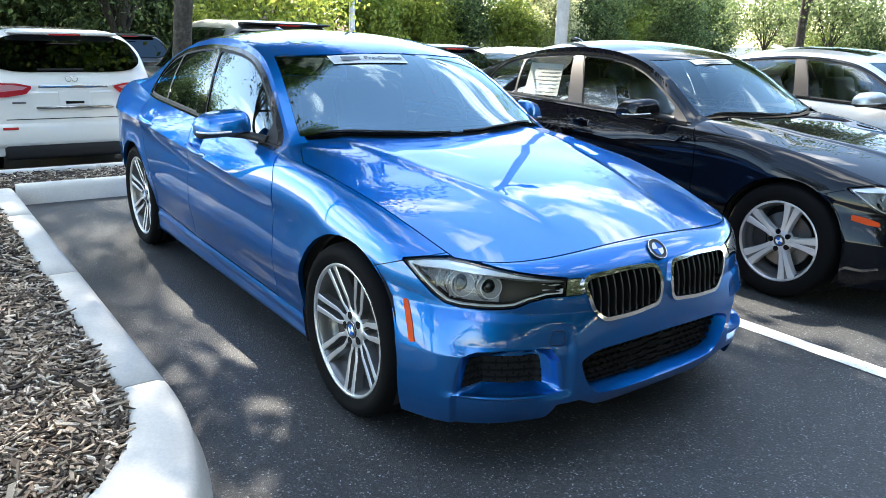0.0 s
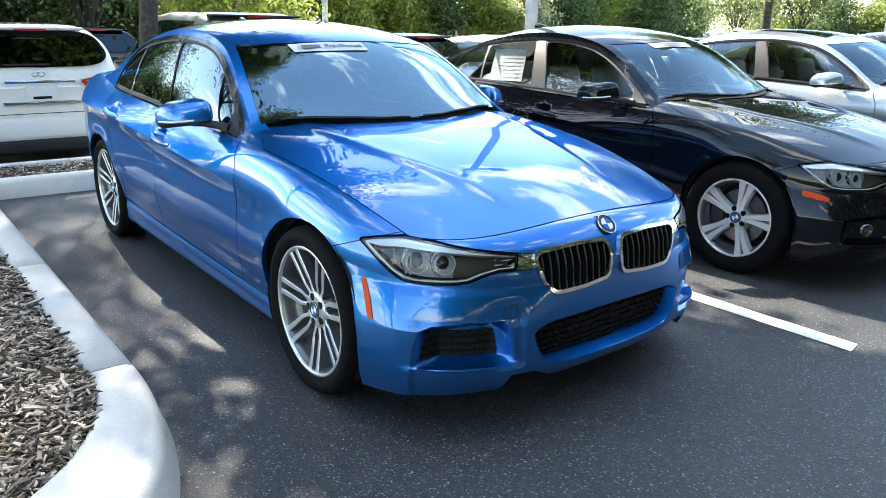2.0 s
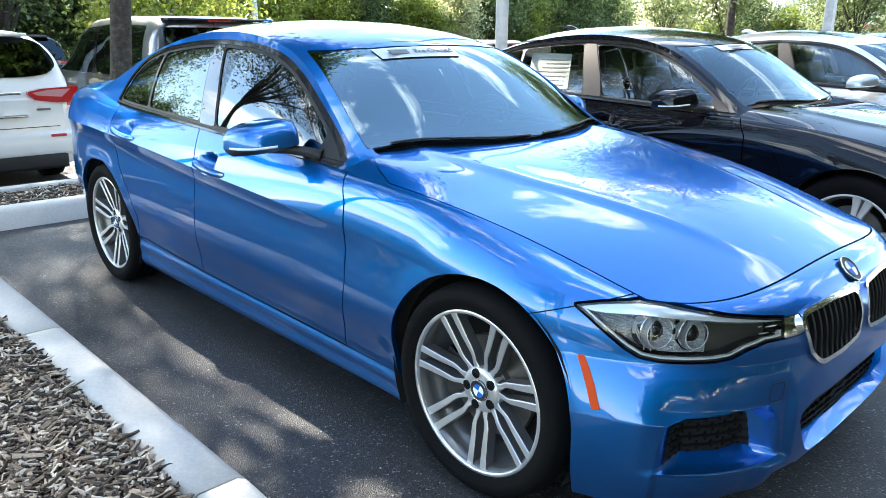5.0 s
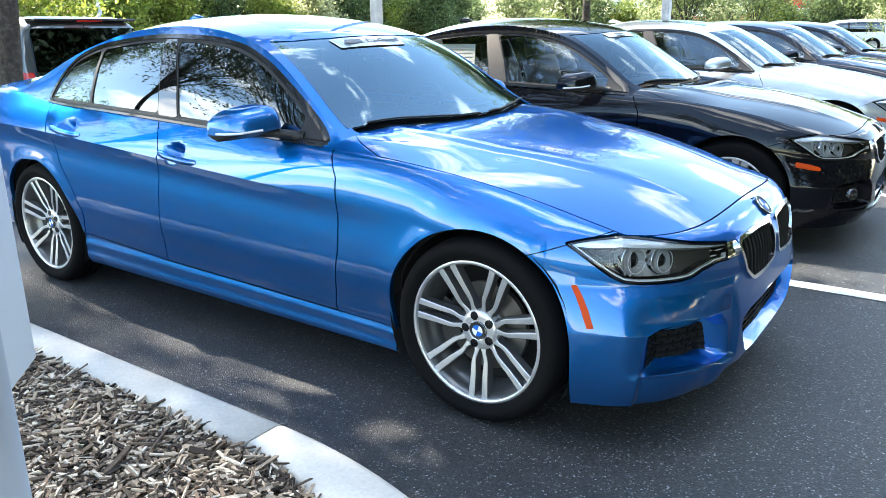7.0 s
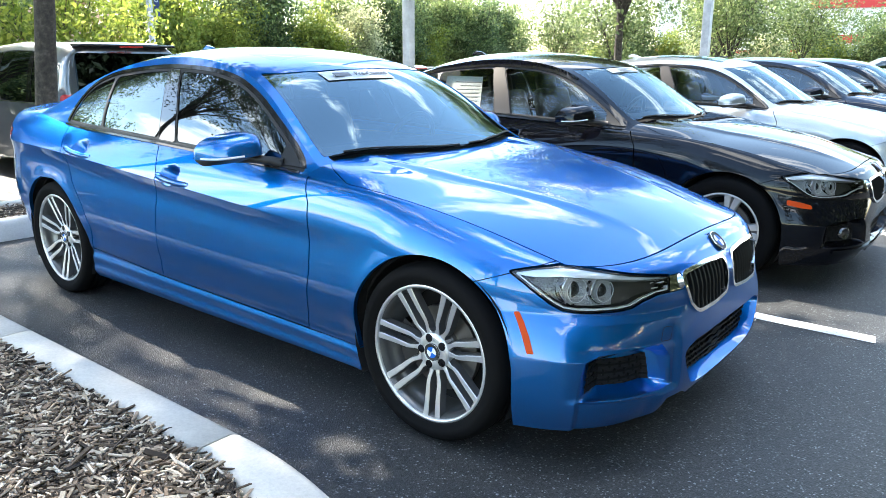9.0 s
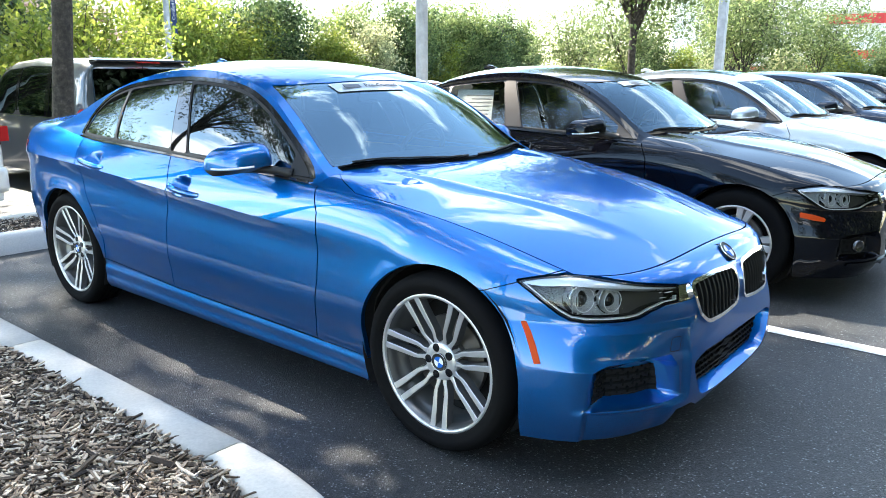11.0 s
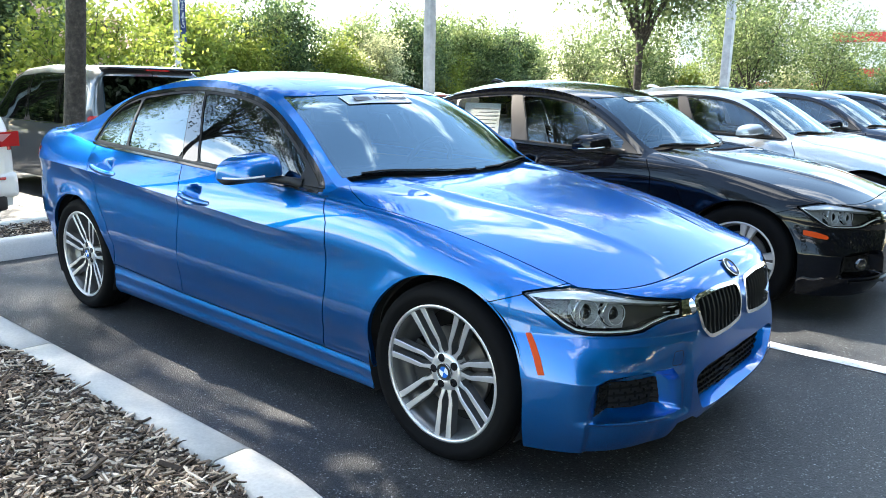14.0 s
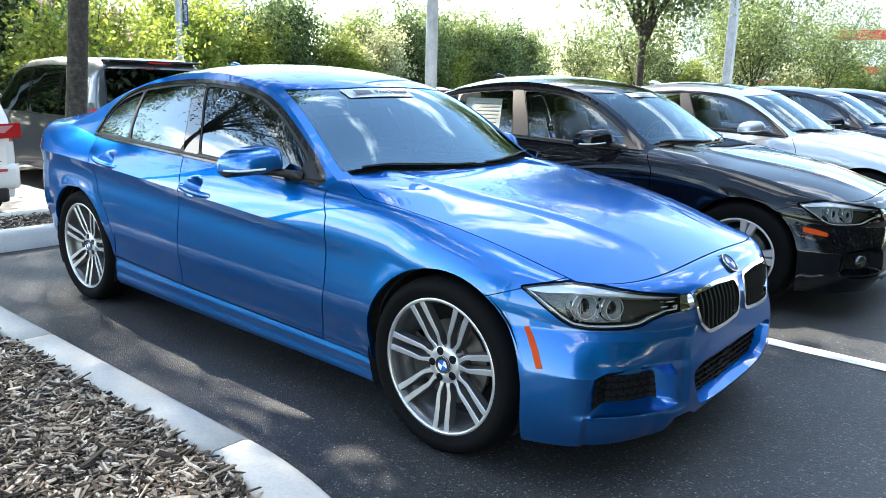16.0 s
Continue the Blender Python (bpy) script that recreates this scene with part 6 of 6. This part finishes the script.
# ---------------------------------------------------------------- cars behind the strip
def suv(name, at, turn, paint, label, length, width, height, boxy, spoiler=True, plate=True):
    """An estate-like car: x ahead; its tail at x = 0, seen from behind."""
    car = thing(name, at, label, "car", "parked cars behind the strip", turn)
    hw = width / 2
    xs = np.r_[0.0, 0.04, 0.12, 0.25, 0.5, 0.9, 1.6, 2.4, 2.9, 3.3, 3.6, 3.95, 4.4, length - 0.2, length]
    rear_lean = 0.12 if boxy else 0.34
    zb = 1.02 if not boxy else 1.08
    roof = lambda x: np.interp(x, [0, rear_lean, rear_lean + 0.25, 1.8, 2.6, 2.9, 3.75, 4.3, length], [zb, height - 0.09, height - 0.02, height, height - 0.05, height - 0.14, zb + 0.06, zb + 0.0, zb - 0.25])
    rows = []
    v = np.linspace(0, 1, 30)
    for x in np.linspace(0, 1, 90) ** 1.3 * length:
        zt = float(roof(x))
        end = min(1.0, (x / 0.22 + 0.001) ** 0.45) if x < 0.22 else min(1.0, max((length - x) / 0.5, 0.001) ** 0.4)
        wb = hw * (0.88 + 0.12 * end)
        pts = []
        for t in v:
            if t < 0.55:
                f = t / 0.55
                z = 0.28 + (min(zb, zt) - 0.28) * f
                y = wb * (1 - 0.06 * (1 - f) ** 2 - 0.03 * f ** 3)
            else:
                f = (t - 0.55) / 0.45
                a = f * math.pi / 2
                z = min(zb, zt) + (zt - min(zb, zt)) * math.sin(a) ** (0.75 if boxy else 0.85)
                y = wb * 0.97 * (1 - 0.2 * f) * math.cos(a) ** 0.14 if boxy else wb * 0.97 * math.cos(a) ** 0.36
                if zt - zb < 0.2:
                    y = wb * 0.97 * math.cos(a) ** 0.5
            pts.append((x, max(y, 0.0), z))
        rows.append(pts)
    rows = np.array(rows)[::-1]
    sheet = Sheet.grid(rows, rows[:, :, :2].copy())
    arches = lambda p, c: np.minimum(np.hypot(p[:, 0] - 0.95, p[:, 2] - 0.36) - 0.40, np.hypot(p[:, 0] - (length - 0.92), p[:, 2] - 0.36) - 0.40)
    d = 0.06
    side_win = lambda p, c: np.maximum.reduce([zb + 0.03 - p[:, 2], p[:, 2] - (roof(p[:, 0]) - 0.13), 0.38 + rear_lean * (p[:, 2] - zb) - p[:, 0], p[:, 0] - (3.75 - 1.5 * (p[:, 2] - zb)), 0.2 - p[:, 1]])
    post_a, post_b = (lambda p, c: np.abs(p[:, 0] - 1.12) - d), (lambda p, c: np.abs(p[:, 0] - 2.15) - d * 0.8)
    body = sheet.cut(arches).cut(side_win)
    for m in (False, True):
        s = -1 if m else 1
        body.link("body", paint, car, m, 0.02)
        for lo, hi in ((0.0, 1.12 - d), (1.12 + d, 2.15 - d * 0.8), (2.15 + d * 0.8, 9.0)):
            sheet.keep(both_of(side_win, lambda p, c: np.maximum(lo - p[:, 0], p[:, 0] - hi))).moved(-0.01).link("side_window", TINTED, car, m, 0.0)
        for post in (post_a, post_b):
            sheet.keep(both_of(side_win, post)).moved(-0.004).link("window_pillar", TRIM, car, m, 0.0)
        sheet.keep(lambda p, c: np.maximum(np.abs(p[:, 2] - zb - 0.022) - 0.008, np.maximum(0.5 - p[:, 0], p[:, 0] - 3.6))).moved(0.004).link("waist_strip", CHROME, car, m, 0.004)
        sheet.keep(lambda p, c: np.maximum.reduce([np.abs(p[:, 2] - (zb - 0.03)) - (0.19 if boxy else 0.075), p[:, 0] - (0.20 if boxy else 0.32), hw * (0.80 if boxy else 0.66) - p[:, 1]])).moved(0.006).link("tail_light", RED_LENS, car, m, 0.01)
        for ax in (0.95, length - 0.92):
            w = mesh_object("wheel", *lathe([(0.25, 0.10), (0.26, 0.115), (0.345, 0.105), (0.36, 0.06), (0.36, -0.1), (0.2, -0.1)], 40), RUBBER, car, smooth=True)
            w.matrix_local = pose(ax, s * (hw - 0.13), 0.36) @ Matrix.Diagonal((1, s, 1, 1))
            mesh_object("rim", *lathe([(0.255, 0.105), (0.245, 0.09), (0.08, 0.08), (0.0001, 0.085)], 40), ALLOY, w, smooth=True)
            v2, f2 = lathe([(0.41, 0.0), (0.41, 0.4), (0.05, 0.4)], 28)
            mesh_object("wheel_well", [(x + ax, s * (hw - 0.02 - y), max(z + 0.36, 0.2)) for x, y, z in v2], f2, DARK, car)
    tail = [tuple(q) for q in rows[-1]]
    ring = [(0.0, -y, z) for x, y, z in tail] + [(0.0, y, z) for x, y, z in tail[::-1]]
    inner = [(-0.035, y * 0.93, 0.66 + (z - 0.66) * 0.93) for x, y, z in ring]
    k = len(ring)
    mesh_object("tailgate", ring + inner, [tuple(range(k, 2 * k))[::-1]] + [(i, (i + 1) % k, k + (i + 1) % k, k + i)[::-1] for i in range(k)], paint, car)
    lean_x = lambda z: float(np.interp(z, [zb, height - 0.09], [0.0, rear_lean]))
    z0, z1 = (zb + 0.21 if plate else zb + 0.08), height - (0.095 if not boxy else 0.17)
    x0, x1 = lean_x(z0) - 0.022, lean_x(z1) - 0.022
    wb0, wb1 = hw * (0.87 if not boxy else 0.78), hw * (0.70 if not boxy else 0.74)
    outline = rounded([(-wb0 * 0.80, 0), (wb0 * 0.80, 0), (wb0, 0.30), (wb1, 1), (-wb1, 1), (-wb0, 0.30)], 0.28, 6) if not boxy else rounded([(-wb0, 0), (wb0, 0), (wb1, 1), (-wb1, 1)], 0.06, 6)
    rear = [(x0 + (x1 - x0) * b, a, z0 + (z1 - z0) * b) for a, b in outline]
    back = [(x + 0.05, y, z) for x, y, z in rear]
    k = len(rear)
    mesh_object("rear_window", rear + back, [tuple(range(k))[::-1]] + [(i, (i + 1) % k, k + (i + 1) % k, k + i) for i in range(k)], TINTED_REAR, car, "dark tinted rear window")
    if spoiler:
        part("roof_spoiler", box_bm((0.26, hw * (1.42 if boxy else 1.22), 0.036), (x1 + 0.04, 0, height - 0.07), 0.016), paint if not boxy else TRIM, car, "", True)
        part("brake_light", box_bm((0.02, 0.34, 0.02), (x1 - 0.13, 0, height - 0.085)), RED_LENS, car)
    part("rear_bumper", box_bm((0.22, hw * 1.9, 0.30), (0.06, 0, 0.52), 0.07), paint, car, "", True)
    part("lower_bumper", box_bm((0.16, hw * 1.62, 0.20), (0.04, 0, 0.33), 0.04), PLASTIC, car, "black lower bumper", True)
    part("rear_wiper", box_bm((0.015, 0.5, 0.02), (x0 - 0.012, 0.1, z0 + 0.03)), PLASTIC, car)
    if plate:
        part("bright_strip", box_bm((0.04, 0.76, 0.036), (-0.045, 0, zb + 0.05), 0.012), CHROME, car, "chrome strip above the plate")
        part("bright_strip", box_bm((0.04, 0.85, 0.032), (-0.06, 0, zb - 0.19), 0.012), CHROME, car, "chrome strip under the plate")
        badge = mesh_object("badge", *joined(*[tube([(0, 0.034 * s + 0.034 * math.cos(t), 0.028 * math.sin(t)) for t in np.linspace(0, 2 * math.pi, 16)], 0.006, 6) for s in (-1, 1)]), CHROME, car)
        badge.matrix_local = pose(lean_x(zb + 0.13) - 0.03, 0, zb + 0.13)
        pl = part("plate", box_bm((0.012, 0.34, 0.17), (-0.046, 0, zb - 0.08), 0.004), SIGN_WHITE, car, "white plate with a dark line of print")
        part("print_bar", box_bm((0.003, 0.2, 0.03), (-0.0545, 0, zb - 0.135)), TRIM, pl)
        for s in (-1, 1):
            prism = lambda pts, x0, x1: ([(x, s * y, z) for x in (x0, x1) for y, z in pts], [tuple(range(len(pts))), tuple(range(2 * len(pts) - 1, len(pts) - 1, -1))] + [(i, (i + 1) % len(pts), len(pts) + (i + 1) % len(pts), len(pts) + i) for i in range(len(pts))])
            lamp = mesh_object("tail_light", *prism([(hw * 0.98, zb + 0.105), (hw * 0.98, zb - 0.06), (hw * 0.74, zb - 0.065), (hw * 0.52, zb - 0.03), (hw * 0.46, zb + 0.03), (hw * 0.46, zb + 0.06), (hw * 0.60, zb + 0.09)], -0.06, 0.16), RED_LENS, car, "red tail lamp with a clear middle band")
            mesh_object("clear_band", *prism([(hw * 0.90, zb + 0.08), (hw * 0.80, zb - 0.005), (hw * 0.55, zb + 0.02), (hw * 0.50, zb + 0.048), (hw * 0.66, zb + 0.075)], -0.066, -0.05), PINK_LENS, lamp)
            part("model_badge", box_bm((0.01, 0.14, 0.02), (-0.042, s * hw * 0.60, zb - 0.13)), ALLOY_GREY, car)
        part("tailgate_joint", box_bm((0.006, hw * 1.5, 0.008), (-0.038, 0, zb - 0.32)), DARK, car)
        for s in (-1, 1):
            part("reflector", box_bm((0.02, 0.16, 0.03), (-0.055, s * hw * 0.72, 0.60), 0.006), RED_LENS, car)
    part("floor_pan", box_bm((length - 0.7, width - 0.5, 0.2), (length / 2, 0, 0.36)), DARK, car)
    for y in (-0.4, 0.4):
        part("seat_back", box_bm((0.16, 0.5, 0.85), (2.4, y, 0.95), 0.06), SEAT, car, "", True)
    part("rear_bench", box_bm((0.16, 1.3, 0.75), (1.4, 0, 0.9), 0.06), SEAT, car, "", True)
    return car


PINK_LENS = material("pale pink clear lens", (0.55, 0.26, 0.27), 0.15, 0.0, Coat_Weight=1.0)
TINTED_REAR = pane_material("dark rear glass", (0.02, 0.024, 0.03), 1.75, (0.7, 0.88, 1.0))
SLATE_PAINT = paint_material("dark slate paint", (0.07, 0.08, 0.09), metal=0.5, gloss=1.9)
GREY_PAINT = paint_material("graphite paint", (0.02, 0.022, 0.026), metal=0.3)
suv("crossover", (-7.62, -0.35, -0.35), 180, WHITE_PAINT, "pearl white crossover car seen from behind", 4.98, 1.96, 1.74, False)
suv("off_roader", (-8.35, 2.78, -0.35), 180, SLATE_PAINT, "dark boxy off-road car with tinted windows", 4.83, 1.95, 1.94, True, plate=False)
suv("crossover", (-8.0, 5.75, -0.35), 180, GREY_PAINT, "dark grey crossover car", 4.7, 1.9, 1.66, False, plate=False)
suv("crossover", (-8.2, 9.0, -0.35), 180, WHITE_PAINT, "white crossover car in the row behind", 4.7, 1.9, 1.62, False, plate=False)
suv("crossover", (-16.5, 2.6, -0.35), 180, GREY_PAINT, "dark crossover car further back", 4.7, 1.9, 1.66, False, plate=False)
suv("crossover", (-3.0, 44.0, 0.0), 200, WHITE_PAINT, "white crossover car far across the car park", 4.7, 1.9, 1.7, False, plate=False)
suv("crossover", (-9.0, 14.9, -0.35), 180, SILVER, "silver crossover car in the row behind", 4.7, 1.9, 1.62, False, plate=False)


# ---------------------------------------------------------------- far buildings
STUCCO = material("white stucco", (0.76, 0.75, 0.72), 0.8)
RED_BAND = material("red fascia", (0.55, 0.03, 0.03), 0.5)
DARK_GLAZE = material("dark shop glazing", (0.03, 0.04, 0.06), 0.1)


def building(at, turn, w, d, h, bands, windows, label):
    b = thing("showroom", at, label, "building", "", turn)
    part("wall", box_bm((w, d, h), (0, 0, h / 2 - 0.3)), STUCCO, b)
    part("roof", box_bm((w + 0.4, d + 0.4, 0.3), (0, 0, h - 0.15)), STUCCO, b)
    for z, t in bands:
        part("fascia", box_bm((w + 0.3, d + 0.3, t), (0, 0, z)), RED_BAND, b, "red fascia band")
    for x, z, ww, hh in windows:
        win = part("window", box_bm((ww, 0.2, hh), (x, -d / 2 - 0.02, z)), DARK_GLAZE, b)
        part("mullion", box_bm((0.08, 0.1, hh), (x, -d / 2 - 0.14, z)), STUCCO, win)
    return b


building((-14.0, 84.4, 0), 8, 9, 10, 7.7, [(3.5, 0.8), (6.8, 0.9)], [(-3, 1.5, 3, 2.4), (2, 1.5, 3, 2.4)], "white showroom with red fascia bands")
building((-31, 102, 0), 20, 22, 14, 12.6, [(2.5, 0.5)], [(-6, 10.6, 3.0, 2.4), (-1.5, 10.6, 3.0, 2.4), (6, 2, 5, 2.4)], "long white building with dark upper windows")
